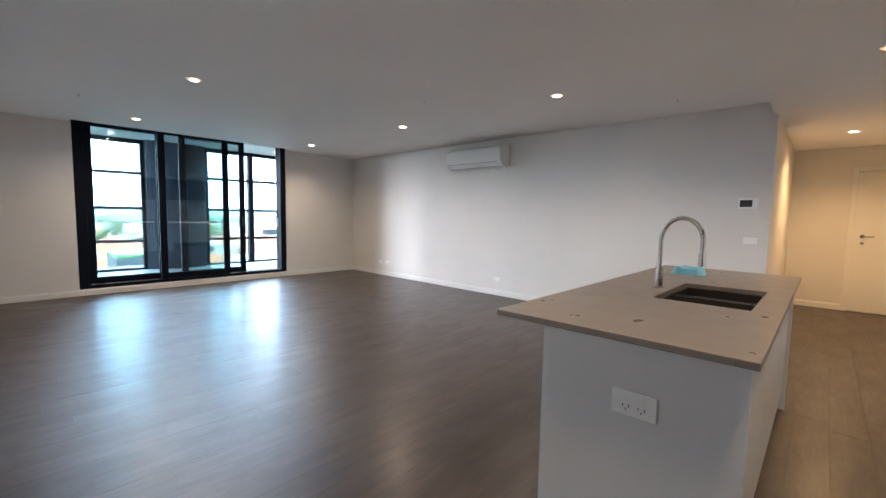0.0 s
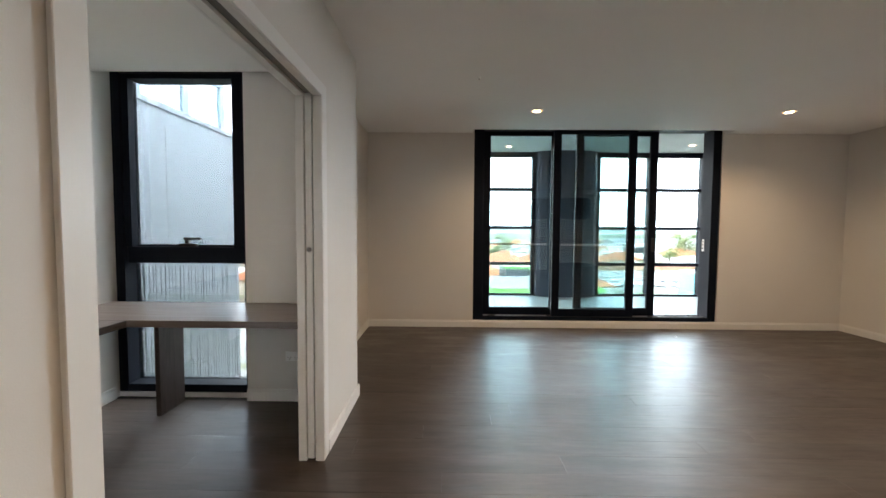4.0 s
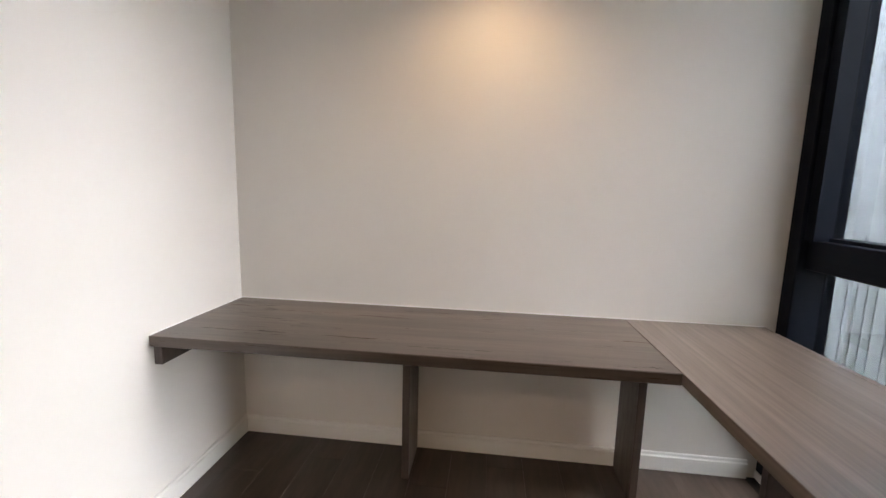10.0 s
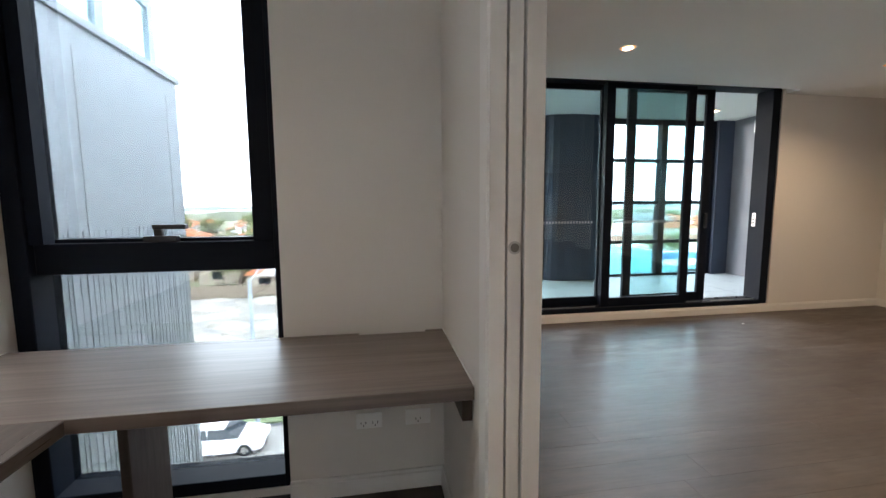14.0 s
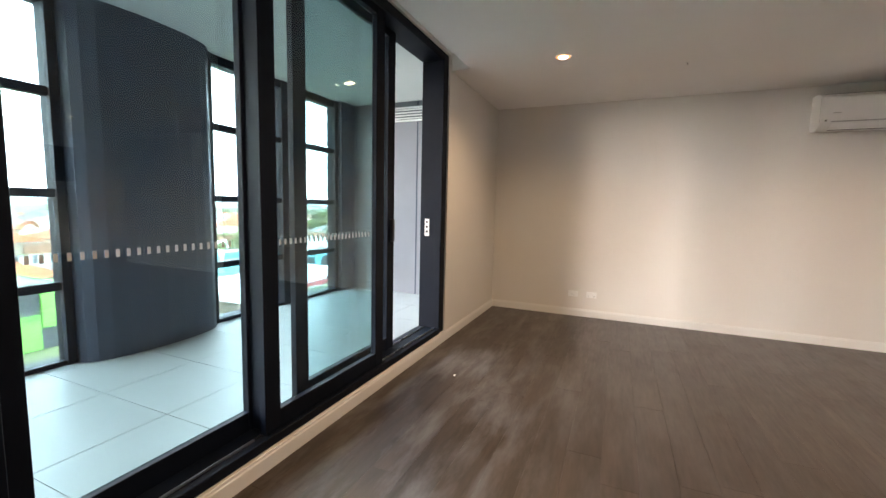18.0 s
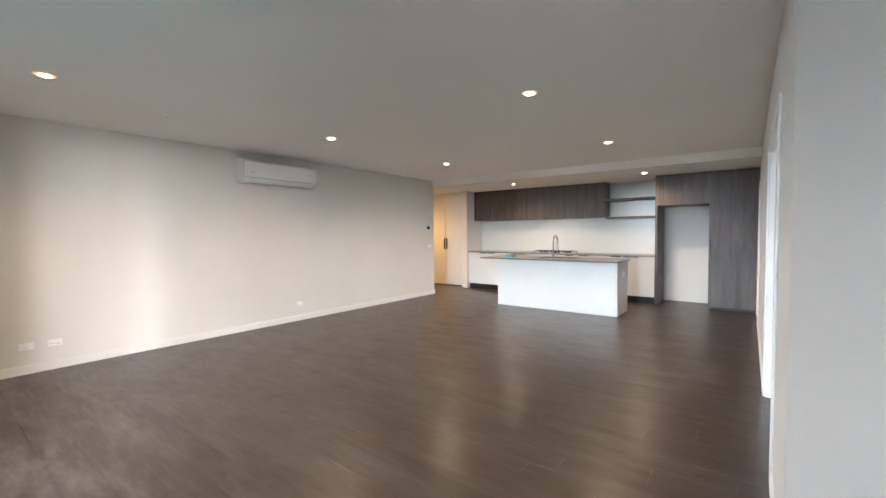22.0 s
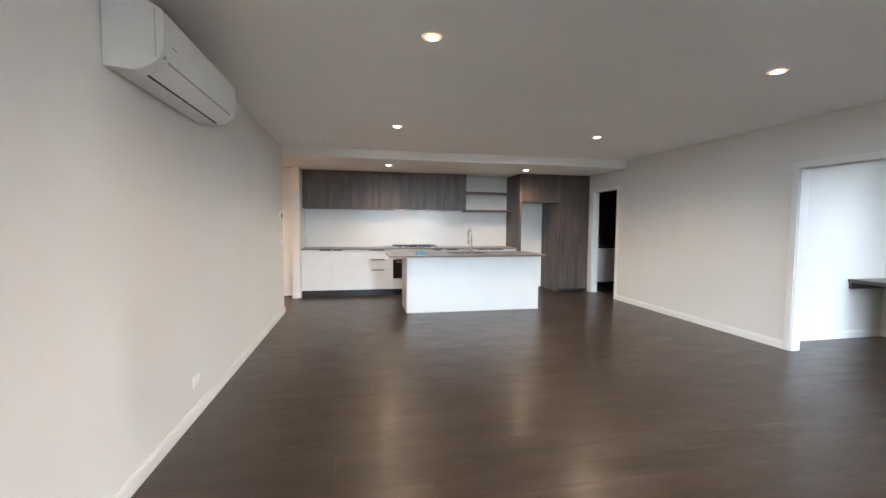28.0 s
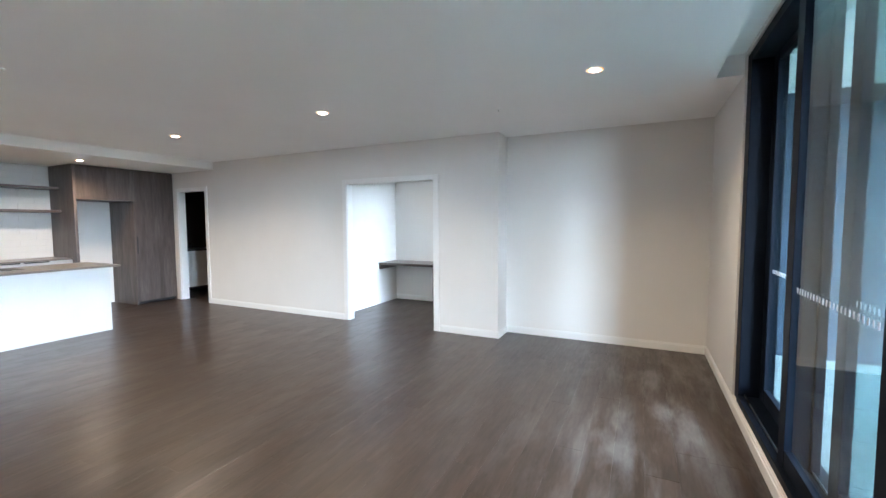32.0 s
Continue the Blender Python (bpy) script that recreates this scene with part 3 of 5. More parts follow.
for k in (-0.03, 0.0, 0.03):
    part("rocker", boxes((AX - 0.012, 0.47 + k - 0.006, 1.09, AX - 0.0085, 0.47 + k + 0.006, 1.11), bevel=0.001), PLATE, sw)

# wall split air conditioner
ac = thing("air_conditioner", (AX, 4.21, 2.12), "white wall-mounted split air conditioner", "air conditioner")
prof = [(AX - d, z) for d, z in ((0.006, 2.118), (0.125, 2.108), (0.150, 2.111), (0.182, 2.124), (0.222, 2.150), (0.246, 2.180), (0.257, 2.215), (0.262, 2.280), (0.262, 2.372),
                                 (0.256, 2.392), (0.215, 2.416), (0.165, 2.437), (0.125, 2.447), (0.060, 2.450), (0.006, 2.450))]
part("casing", extrude_profile(prof, "y", 3.64, 4.78, 0.004), ACWHITE, ac, smooth=True)
# thin dark strip put in for the shade between casing and wall
part("wall_gap_shade", boxes((AX - 0.0055, 3.66, 2.30, AX - 0.0005, 4.76, 2.44)), SLOTD, ac, "dark strip drawn for the shadow gap at the wall")
part("end_seam", boxes((AX - 0.226, 4.7795, 2.170, AX - 0.2235, 4.7812, 2.400)), SEAM, ac)
part("badge", boxes((AX - 0.2635, 4.64, 2.245, AX - 0.2615, 4.70, 2.253)), STEEL, ac)
fl = extrude_profile([(AX - d, z) for d, z in ((0.158, 2.1105), (0.184, 2.1205), (0.224, 2.1465), (0.2405, 2.167), (0.2375, 2.171), (0.221, 2.152), (0.182, 2.1275), (0.157, 2.1155))], "y", 3.72, 4.70)
part("louvre", fl, ACWHITE, ac, smooth=True)
part("louvre_slot", boxes((AX - 0.157, 3.73, 2.1070, AX - 0.146, 4.69, 2.1140)), SLOTD, ac, "dark air outlet slot")
part("louvre_slot", extrude_profile([(AX - 0.2415, 2.1685), (AX - 0.2465, 2.1765), (AX - 0.2435, 2.179), (AX - 0.2385, 2.171)], "y", 3.72, 4.70), SEAM, ac)
part("intake_grille", boxes((AX - 0.115, 3.70, 2.4485, AX - 0.02, 4.72, 2.4515)), SLOTD, ac, "dark top intake")
part("receiver", boxes((AX - 0.2495, 4.735, 2.176, AX - 0.2445, 4.750, 2.192)), STEEL, ac)


# downlights
def downlight(x, y, z, watts, label, cone=150, colour=WARM):
    d = thing("downlight", (x, y, z), label, "downlight", "ceiling downlights")
    ring = bmesh.new()
    n = 28
    rows = []
    for r, h in ((0.070, -0.0005), (0.069, -0.003), (0.064, -0.004), (0.062, -0.0015)):
        rows.append([ring.verts.new((x + r * math.cos(2 * math.pi * i / n), y + r * math.sin(2 * math.pi * i / n), z + h)) for i in range(n)])
    for a, b in zip(rows, rows[1:]):
        for i in range(n):
            ring.faces.new((a[i], a[(i + 1) % n], b[(i + 1) % n], b[i]))
    part("trim_ring", ring, PLATE, d, "white trim ring")
    part("reflector", tube(bmesh.new(), (x, y, z - 0.0045), (x, y, z - 0.0005), 0.058, 0.0615, n=24), DOWNHALO, d, "reflector with the lamp's warm halo put in as glow")
    part("bulb", tube(bmesh.new(), (x, y, z - 0.0075), (x, y, z - 0.0046), 0.034, 0.039, n=20), DOWN, d, "glowing warm white lens")
    spot("downlight_lamp", x, y, z - 0.03, watts, cone, colour)
    return d


for lx in (1.635, 4.28):
    for ly in (1.99, 4.39, 6.955):
        downlight(lx, ly, H, LIVING_W, "recessed warm white downlight in the living room ceiling")
for lx in (1.64, 4.22):
    downlight(lx, -0.36, HK, KITCHEN_W, "recessed warm white downlight over the kitchen")
downlight(7.47, -0.29, HK, HALL_W, "recessed warm white downlight in the hallway", colour=(1.0, 0.55, 0.20))
downlight(-1.42, 4.30, HS, STUDY_W, "recessed warm white downlight over the study desk", colour=(1.0, 0.70, 0.40))
downlight(1.73, 9.60, 2.72, BALC_W, "recessed warm white downlight in the balcony ceiling")
downlight(4.75, 9.45, 2.72, BALC_W, "recessed warm white downlight in the balcony ceiling")

for sx, sy in ((0.95, 6.0), (4.75, 6.0), (3.55, 3.2), (5.2, 1.1)):
    s = thing("sprinkler", (sx, sy, H), "small white ceiling sprinkler head", "sprinkler", "ceiling sprinklers")
    part("cover", tube(bmesh.new(), (sx, sy, H - 0.006), (sx, sy, H - 0.0005), 0.017, n=16), PLATE, s)
    part("stem", tube(bmesh.new(), (sx, sy, H - 0.02), (sx, sy, H - 0.0065), 0.005, n=10), STEEL, s)

# ---- balcony sliding door ----
sd = thing("sliding_door", (2.65, 8.08, 0.095), "black aluminium three-panel sliding door standing partly open", "sliding door", kind="structure")
X0, X1, Z0, Z1 = 1.041, 4.264, 0.097, 2.688
part("jamb", boxes((X0, 7.975, Z0, X0 + 0.13, 8.19, Z1), bevel=0.003), BLACKAL, sd)
part("jamb", boxes((X1 - 0.105, 7.975, Z0, X1, 8.19, Z1), bevel=0.003), BLACKAL, sd)
part("head", boxes((X0 + 0.131, 7.975, Z1 - 0.07, X1 - 0.106, 8.19, Z1), bevel=0.003), BLACKAL, sd)
part("sill", boxes((X0 + 0.131, 7.965, Z0, X1 - 0.106, 8.19, Z0 + 0.05), bevel=0.003), BLACKAL, sd)
part("sill_track", boxes((X0 + 0.14, 8.009, Z0 + 0.0505, X1 - 0.14, 8.015, Z0 + 0.062), (X0 + 0.14, 8.115, Z0 + 0.0505, X1 - 0.14, 8.121, Z0 + 0.062)), STEEL, sd)


def door_panel(xa, xb, y, name_label, grip=False):
    ya, yb = y - 0.02, y + 0.02
    z0, z1 = Z0 + 0.0505, Z1 - 0.071
    p = part("door_panel", boxes((xa, ya, z0, xa + 0.10, yb, z1), (xb - 0.10, ya, z0, xb, yb, z1), (xa + 0.10, ya + 0.001, z0, xb - 0.10, yb - 0.001, z0 + 0.10),
                                 (xa + 0.10, ya + 0.001, z1 - 0.055, xb - 0.10, yb - 0.001, z1), bevel=0.002), BLACKAL, sd, name_label)
    g = part("pane", boxes((xa + 0.09, y - 0.003, z0 + 0.09, xb - 0.09, y + 0.003, z1 - 0.05)), GLASS, p, "clear green-tinted pane")
    g.visible_shadow = False
    n = int((xb - xa - 0.24) / 0.036)
    dot = boxes((-0.006, -0.0008, -0.014, 0.006, 0.0008, 0.014))
    me = bpy.data.meshes.new("safety_mark")
    dot.to_mesh(me)
    dot.free()
    me.materials.append(DOTS)
    for i in range(n):
        o = new("safety_mark", me)
        o.parent = p
        o.location = Vector((xa + 0.13 + i * 0.036, y - 0.0042, 1.108)) - ROOT[p.name]
    if grip:
        part("handle", boxes((xb - 0.065, ya - 0.03, 1.02, xb - 0.035, ya - 0.0005, 1.20), bevel=0.008, seg=2), DARKPL, p, "black moulded pull")
    return p


part("interlock", boxes((2.105, 8.034, Z0 + 0.0625, 2.175, 8.103, Z1 - 0.072), bevel=0.002), BLACKAL, sd)
door_panel(1.172, 2.19, 8.125, "fixed glazed panel")
door_panel(2.09, 3.18, 8.012, "fixed glazed panel")
door_panel(2.42, 3.51, 8.120, "glazed panel slid half open", True)
strike = part("strike_plate", boxes((X1 - 0.1090, 8.095, 1.03, X1 - 0.1055, 8.140, 1.19), bevel=0.001), STEEL, sd)
for zz in (1.06, 1.105, 1.15):
    part("latch_hole", boxes((X1 - 0.1098, 8.105, zz, X1 - 0.1089, 8.130, zz + 0.022)), SLOTD, strike)

# ---- kitchen ----
CF = -1.0     # cabinet fronts
CT = 0.92     # worktop height


def pull(x0, x1, z, y, parent):
    return part("handle", boxes((x0, y + 0.0005, z - 0.012, x1, y + 0.016, z - 0.002), (x0, y + 0.010, z - 0.018, x1, y + 0.016, z - 0.002), bevel=0.0015), HANDLE, parent, "dark slim edge pull")


def base_unit(x0, x1, fronts, label, legs=True):
    u = thing("base_cabinet", ((x0 + x1) / 2, -1.3, 0), label, "cabinet", "kitchen base cabinets")
    part("carcass", boxes((x0 + 0.002, KY + 0.002, 0.12, x1 - 0.002, CF - 0.021, 0.898)), WHITEL, u)
    part("plinth", boxes((x0, -1.10, 0, x1, -1.07, 0.119)), DARKPL, u, "black recessed plinth")
    for a, b, z0, z1, h in fronts:
        f = part("door" if z1 - z0 > 0.5 else "drawer_front", boxes((a + 0.0015, CF - 0.02, z0 + 0.0015, b - 0.0015, CF, z1 - 0.0015), bevel=0.001), WHITEL, u)
        if h:
            pull(h[0], h[1], z1, CF, f)
    return u


base_unit(5.245, 5.812, [(5.245, 5.812, 0.125, 0.897, (5.26, 5.47))], "white flat-front double base cabinet with dark edge pulls")
base_unit(4.69, 5.245, [(4.69, 5.245, 0.125, 0.897, (5.05, 5.23))], "white flat-front double base cabinet with dark edge pulls")
base_unit(4.10, 4.69, [(4.10, 4.69, 0.715, 0.897, (4.27, 4.52)), (4.10, 4.69, 0.51, 0.715, (4.27, 4.52)), (4.10, 4.69, 0.125, 0.51, (4.27, 4.52))],
          "white three-drawer kitchen cabinet with dark pulls")
base_unit(2.75, 3.50, [(3.125, 3.50, 0.125, 0.897, (3.14, 3.30)), (2.75, 3.125, 0.125, 0.897, (2.80, 3.02))], "white flat-front base cabinet behind the island")
base_unit(1.545, 2.75, [(2.15, 2.75, 0.125, 0.897, (2.17, 2.38)), (1.545, 2.15, 0.125, 0.897, (1.84, 2.13))], "white flat-front base cabinet beside the fridge space")

ov = thing("oven", (3.80, -1.3, 0), "black built-in oven under the cooktop in a white cabinet", "oven")
part("housing", boxes((3.502, KY + 0.002, 0.12, 4.098, CF - 0.021, 0.898)), WHITEL, ov)
part("plinth", boxes((3.50, -1.10, 0, 4.10, -1.07, 0.119)), DARKPL, ov)
part("fascia", boxes((3.502, CF - 0.02, 0.705, 4.098, CF, 0.895), bevel=0.001), WHITEL, ov)
part("lower_panel", boxes((3.502, CF - 0.02, 0.125, 4.098, CF, 0.325), bevel=0.001), WHITEL, ov)
odoor = part("oven_door", boxes((3.505, CF - 0.02, 0.33, 4.095, CF + 0.004, 0.70), bevel=0.004), plain("oven_glass", (0.008, 0.008, 0.009), 0.08), ov, "black glass door")
hb = tube(bmesh.new(), (3.56, CF + 0.045, 0.655), (4.04, CF + 0.045, 0.655), 0.010, n=14)
tube(hb, (3.60, CF + 0.004, 0.655), (3.60, CF + 0.045, 0.655), 0.007, n=10)
tube(hb, (4.00, CF + 0.004, 0.655), (4.00, CF + 0.045, 0.655), 0.007, n=10)
part("handle", hb, STEEL, odoor, "steel bar handle", True)

wt = thing("worktop", (3.68, -1.3, 0.90), "grey-beige stone worktop along the kitchen wall", "worktop")
part("slab", boxes((1.545, KY + 0.010, 0.899, 5.813, CF + 0.022, CT), bevel=0.002), STONE, wt)

ck = thing("cooktop", (3.64, -1.30, CT), "stainless gas cooktop with black cast trivets", "cooktop")
part("tray", boxes((3.20, -1.53, CT + 0.0005, 4.10, -1.06, CT + 0.010), bevel=0.003), STEEL, ck)
for i, (bx, by, br) in enumerate(((3.36, -1.42, 0.035), (3.36, -1.19, 0.045), (3.65, -1.30, 0.06), (3.94, -1.42, 0.045), (3.94, -1.19, 0.035))):
    bb = tube(bmesh.new(), (bx, by, CT + 0.0105), (bx, by, CT + 0.022), br, br * 0.9, n=20)
    tube(bb, (bx, by, CT + 0.022), (bx, by, CT + 0.030), br * 0.7, br * 0.65, n=20)
    part("burner", bb, DARKPL, ck)
for x0, x1 in ((3.22, 3.50), (3.52, 3.78), (3.80, 4.08)):
    bs = [(x0, -1.51, CT + 0.036, x1, -1.498, CT + 0.048), (x0, -1.092, CT + 0.036, x1, -1.08, CT + 0.048), (x0, -1.498, CT + 0.036, x0 + 0.012, -1.092, CT + 0.048),
          (x1 - 0.012, -1.498, CT + 0.036, x1, -1.092, CT + 0.048), (x0 + 0.012, -1.302, CT + 0.038, x1 - 0.012, -1.290, CT + 0.050),
          ((x0 + x1) / 2 - 0.006, -1.498, CT + 0.040, (x0 + x1) / 2 + 0.006, -1.092, CT + 0.052)]
    bs += [(a, b, CT + 0.0105, a + 0.012, b + 0.012, CT + 0.036) for a in (x0, x1 - 0.012) for b in (-1.51, -1.092)]
    part("trivet", boxes(*bs), DARKPL, ck)
for i in range(5):
    part("knob", tube(bmesh.new(), (3.47 + i * 0.09, -1.075, CT + 0.0105), (3.47 + i * 0.09, -1.075, CT + 0.032), 0.015, 0.013, n=16), DARKPL, ck)


def upper_unit(x0, x1, doors, label):
    u = thing("wall_cabinet", ((x0 + x1) / 2, -1.45, 1.69), label, "cabinet", "kitchen wall cabinets")
    part("carcass", boxes((x0, KY + 0.002, 1.692, x1, -1.30, HK - 0.002)), CABW, u)
    for a, b in zip(doors, doors[1:]):
        part("door", boxes((a + 0.0015, -1.299, 1.69, b - 0.0015, -1.28, HK - 0.004), bevel=0.001), CABW, u)
    return u


upper_unit(4.11, 5.813, (4.11, 4.69, 5.24, 5.813), "smoked oak veneer wall cabinet with plain handleless doors")
upper_unit(3.19, 4.108, (3.19, 3.65, 4.108), "smoked oak veneer rangehood cabinet over the cooktop")
upper_unit(2.56, 3.188, (2.56, 3.188), "smoked oak veneer wall cabinet with plain handleless doors")
hood = thing("rangehood", (3.65, -1.45, 1.68), "slim stainless rangehood under the wall cabinet", "rangehood")
part("tray", boxes((3.25, KY + 0.03, 1.678, 4.05, -1.31, 1.6905), bevel=0.002), STEEL, hood)
for hx in (3.37, 3.87):
    part("lamp", boxes((hx - 0.018, -1.493, 1.6765, hx + 0.018, -1.457, 1.679)), DOWN, hood, "small glowing lamp")
    spot("rangehood_lamp", hx, -1.475, 1.655, HOOD_W, 120, (1.0, 0.86, 0.70), 0.02, (hx, -1.60, 1.0))

sh = thing("open_shelves", (2.05, -1.45, 1.66), "two smoked oak open shelves beside the wall cabinets", "shelf")
part("shelf", boxes((1.545, KY + 0.012, 1.66, 2.558, -1.28, 1.70), bevel=0.001), CABW, sh)
part("shelf", boxes((1.545, KY + 0.012, 2.035, 2.558, -1.30, 2.075), bevel=0.001), CABW, sh)

tall = thing("tall_cabinet", (0.77, -1.25, 0), "smoked oak tall cabinet wall with an empty fridge space", "cabinet")
TF = -0.86
part("side_panel", boxes((1.505, KY + 0.002, 0, 1.543, TF, HK - 0.002), bevel=0.001), CABW, tall)
part("side_panel", boxes((0.66, KY + 0.002, 0, 0.695, TF - 0.021, 1.868), bevel=0.001), CABW, tall)
part("bridge_box", boxes((0.66, KY + 0.002, 1.87, 1.504, TF - 0.021, HK - 0.002)), CABW, tall)
part("door", boxes((0.662, TF - 0.02, 1.87, 1.082, TF, HK - 0.004), bevel=0.001), CABW, tall)
part("door", boxes((1.085, TF - 0.02, 1.87, 1.503, TF, HK - 0.004), bevel=0.001), CABW, tall)
part("pantry_box", boxes((0.024, KY + 0.002, 0.06, 0.658, TF - 0.021, HK - 0.002)), CABW, tall)
pdoor = part("pantry_door", boxes((0.022, TF - 0.02, 0.06, 0.692, TF, 1.868), (0.022, TF - 0.02, 1.868, 0.659, TF, HK - 0.004)), CABW, tall)
part("handle", boxes((0.655, TF + 0.0005, 0.93, 0.668, TF + 0.022, 1.24), bevel=0.002), DARKPL, pdoor, "long black bar handle")
part("plinth", boxes((0.022, -1.0, 0, 0.66, -0.93, 0.059)), DARKPL, tall)
part("filler", boxes((0.001, KY + 0.002, 0, 0.0205, TF - 0.004, HK - 0.002)), CABW, tall)

# island
isl = thing("kitchen_island", (2.92, 0.34, 0), "white panelled kitchen island", "kitchen island")
part("front_panel", boxes((1.822, 0.664, 0, 4.020, 0.682, 0.889), bevel=0.001), WHITEL, isl)
part("end_panel", boxes((1.820, 0.0, 0, 1.838, 0.6635, 0.889), bevel=0.001), WHITEL, isl)
part("end_panel", boxes((4.002, 0.0, 0, 4.020, 0.6635, 0.889), bevel=0.001), WHITEL, isl)
part("plinth", boxes((1.84, 0.09, 0, 4.00, 0.12, 0.12)), DARKPL, isl)
for a, b in ((1.84, 2.56), (2.56, 3.28), (3.28, 4.0)):
    d = part("door", boxes((a + 0.0015, 0.02, 0.125, b - 0.0015, 0.04, 0.868), bevel=0.001), WHITEL, isl)
    part("handle", boxes((a + 0.25, 0.004, 0.84, b - 0.25, 0.0195, 0.85), bevel=0.001), HANDLE, d)
it = thing("island_worktop", (2.92, 0.43, 0.89), "grey-beige stone island worktop with an undermount sink cutout", "worktop")
SX0, SX1, SY0, SY1 = 2.60, 3.28, 0.09, 0.50
part("slab", slab_with_hole((1.78, 4.30), (-0.02, 0.89), (0.890, 0.915), (SX0, SX1), (SY0, SY1)), STONE, it)
sk = thing("sink", (2.94, 0.30, 0.70), "dark double-bowl undermount kitchen sink", "sink")
SINKM = plain("dark_sink", (0.045, 0.040, 0.036), 0.3, metal=0.4)
for a, b in ((SX0 + 0.004, 2.925), (2.955, SX1 - 0.004)):
    part("bowl", boxes((a, SY0 + 0.004, 0.715, b, SY1 - 0.004, 0.723), (a, SY0 + 0.004, 0.723, a + 0.012, SY1 - 0.004, 0.889), (b - 0.012, SY0 + 0.004, 0.723, b, SY1 - 0.004, 0.889),
                       (a + 0.012, SY0 + 0.004, 0.723, b - 0.012, SY0 + 0.016, 0.889), (a + 0.012, SY1 - 0.016, 0.723, b - 0.012, SY1 - 0.004, 0.889)), SINKM, sk)
    part("waste", tube(bmesh.new(), ((a + b) / 2, 0.295, 0.7235), ((a + b) / 2, 0.295, 0.7265), 0.04, n=20), STEEL, sk)
part("divider", boxes((2.9255, SY0 + 0.004, 0.80, 2.9545, SY1 - 0.004, 0.885)), SINKM, sk)

tp = thing("kitchen_tap", (2.95, 0.57, 0.915), "brushed nickel gooseneck kitchen tap on the island", "tap")
part("base", tube(tube(bmesh.new(), (2.95, 0.57, 0.9155), (2.95, 0.57, 0.925), 0.028, n=24), (2.95, 0.57, 0.925), (2.95, 0.57, 1.04), 0.021, n=24), CHROME, tp, smooth=True)
neck = bmesh.new()
pts = [Vector((2.95, 0.57, 1.04)), Vector((2.95, 0.57, 1.20))]
for i in range(1, 13):
    a = math.pi * i / 12
    pts.append(Vector((2.95, 0.57 - 0.105 * (1 - math.cos(a)), 1.20 + 0.125 * math.sin(a))))
pts.append(Vector((2.95, 0.36, 1.13)))
for a, b in zip(pts, pts[1:]):
    tube(neck, a, b, 0.0125, n=14)
part("neck", neck, CHROME, tp, smooth=True)
part("spray_head", tube(bmesh.new(), (2.95, 0.36, 1.14), (2.95, 0.36, 1.06), 0.016, 0.019, n=18), CHROME, tp, smooth=True)
part("lever", tube(bmesh.new(), (2.965, 0.57, 0.99), (3.05, 0.57, 1.005), 0.008, 0.006, n=12), CHROME, tp, smooth=True)

cl = bmesh.new()
bmesh.ops.create_grid(cl, x_segments=14, y_segments=10, size=0.5)
for v in cl.verts:
    u, w = v.co.x, v.co.y
    edge = min(1, (0.5 - abs(u)) * 7) * min(1, (0.5 - abs(w)) * 7)
    v.co = Vector((3.79 + u * 0.17 + 0.012 * noise.noise((u * 3, w * 3, 1)), 0.60 + w * 0.22 + 0.015 * noise.noise((w * 3, u * 3, 5)),
                   0.917 + max(0, edge) * (0.045 + 0.03 * noise.noise((u * 4, w * 4, 3)))))
tagged(drop_origin(part("cleaning_cloth", cl, BLUE, smooth=True), (3.79, 0.60, 0.916)), "crumpled blue cleaning cloth on the island worktop", "cloth")

# tall hall cupboard, entry door, wet room vanity
cup = thing("hall_cupboard", (6.62, -1.2, 0), "white flush tall hallway cupboard with black handles", "cupboard")
part("carcass", boxes((5.955, KY + 0.003, 0.02, 7.295, -1.16, 2.398)), WHITEL, cup)
for a, b, hx in ((5.957, 6.613, 6.575), (6.617, 7.293, 6.655)):
    d = part("door", boxes((a, -1.155, 0.02, b, -1.132, 2.397), bevel=0.0015), WHITEL, cup)
    part("handle", boxes((hx - 0.008, -1.1315, 0.955, hx + 0.008, -1.10, 1.25), bevel=0.003), DARKPL, d, "black bar handle")
part("plinth", boxes((5.957, -1.30, 0, 7.293, -1.18, 0.0195)), DARKPL, cup)
ed = thing("door_1", (8.93, -0.78, 0), "white painted entry door with a lever handle", "door", kind="structure")
part("leaf", boxes((8.905, -1.125, 0.008, 8.945, -0.425, 2.065), bevel=0.002), TRIM, ed)
# unseen panel added to keep daylight from leaking round the leaf
structure("wall_light_stop", boxes((8.97, -1.6, -0.02, 9.02, 0.2, 2.5)), PAINT, "unseen panel behind the entry door that stops light leaks", "wall")
dh = tube(bmesh.new(), (8.904, -0.52, 1.12), (8.885, -0.52, 1.12), 0.026, n=20)
tube(dh, (8.885, -0.52, 1.12), (8.86, -0.52, 1.12), 0.010, n=12)
tube(dh, (8.86, -0.512, 1.12), (8.86, -0.64, 1.12), 0.009, n=12)
part("lever", dh, CHROME, ed, "brushed metal lever", True)
part("lock", tube(bmesh.new(), (8.904, -0.52, 1.02), (8.892, -0.52, 1.02), 0.02, n=18), CHROME, ed)
structure("trim", boxes((8.886, -0.424, 0, 8.899, -0.36, 2.13), (8.886, -1.127, 2.071, 8.899, -0.424, 2.13), bevel=0.002), TRIM, "white painted architrave round the entry door", "architrave")
van = thing("vanity", (-0.8, -1.33, 0.15), "white wet room vanity cabinet with a dark top", "vanity")
part("cabinet", boxes((-1.6, KY + 0.003, 0.16, -0.125, -1.06, 0.90), bevel=0.002), WHITEL, van)
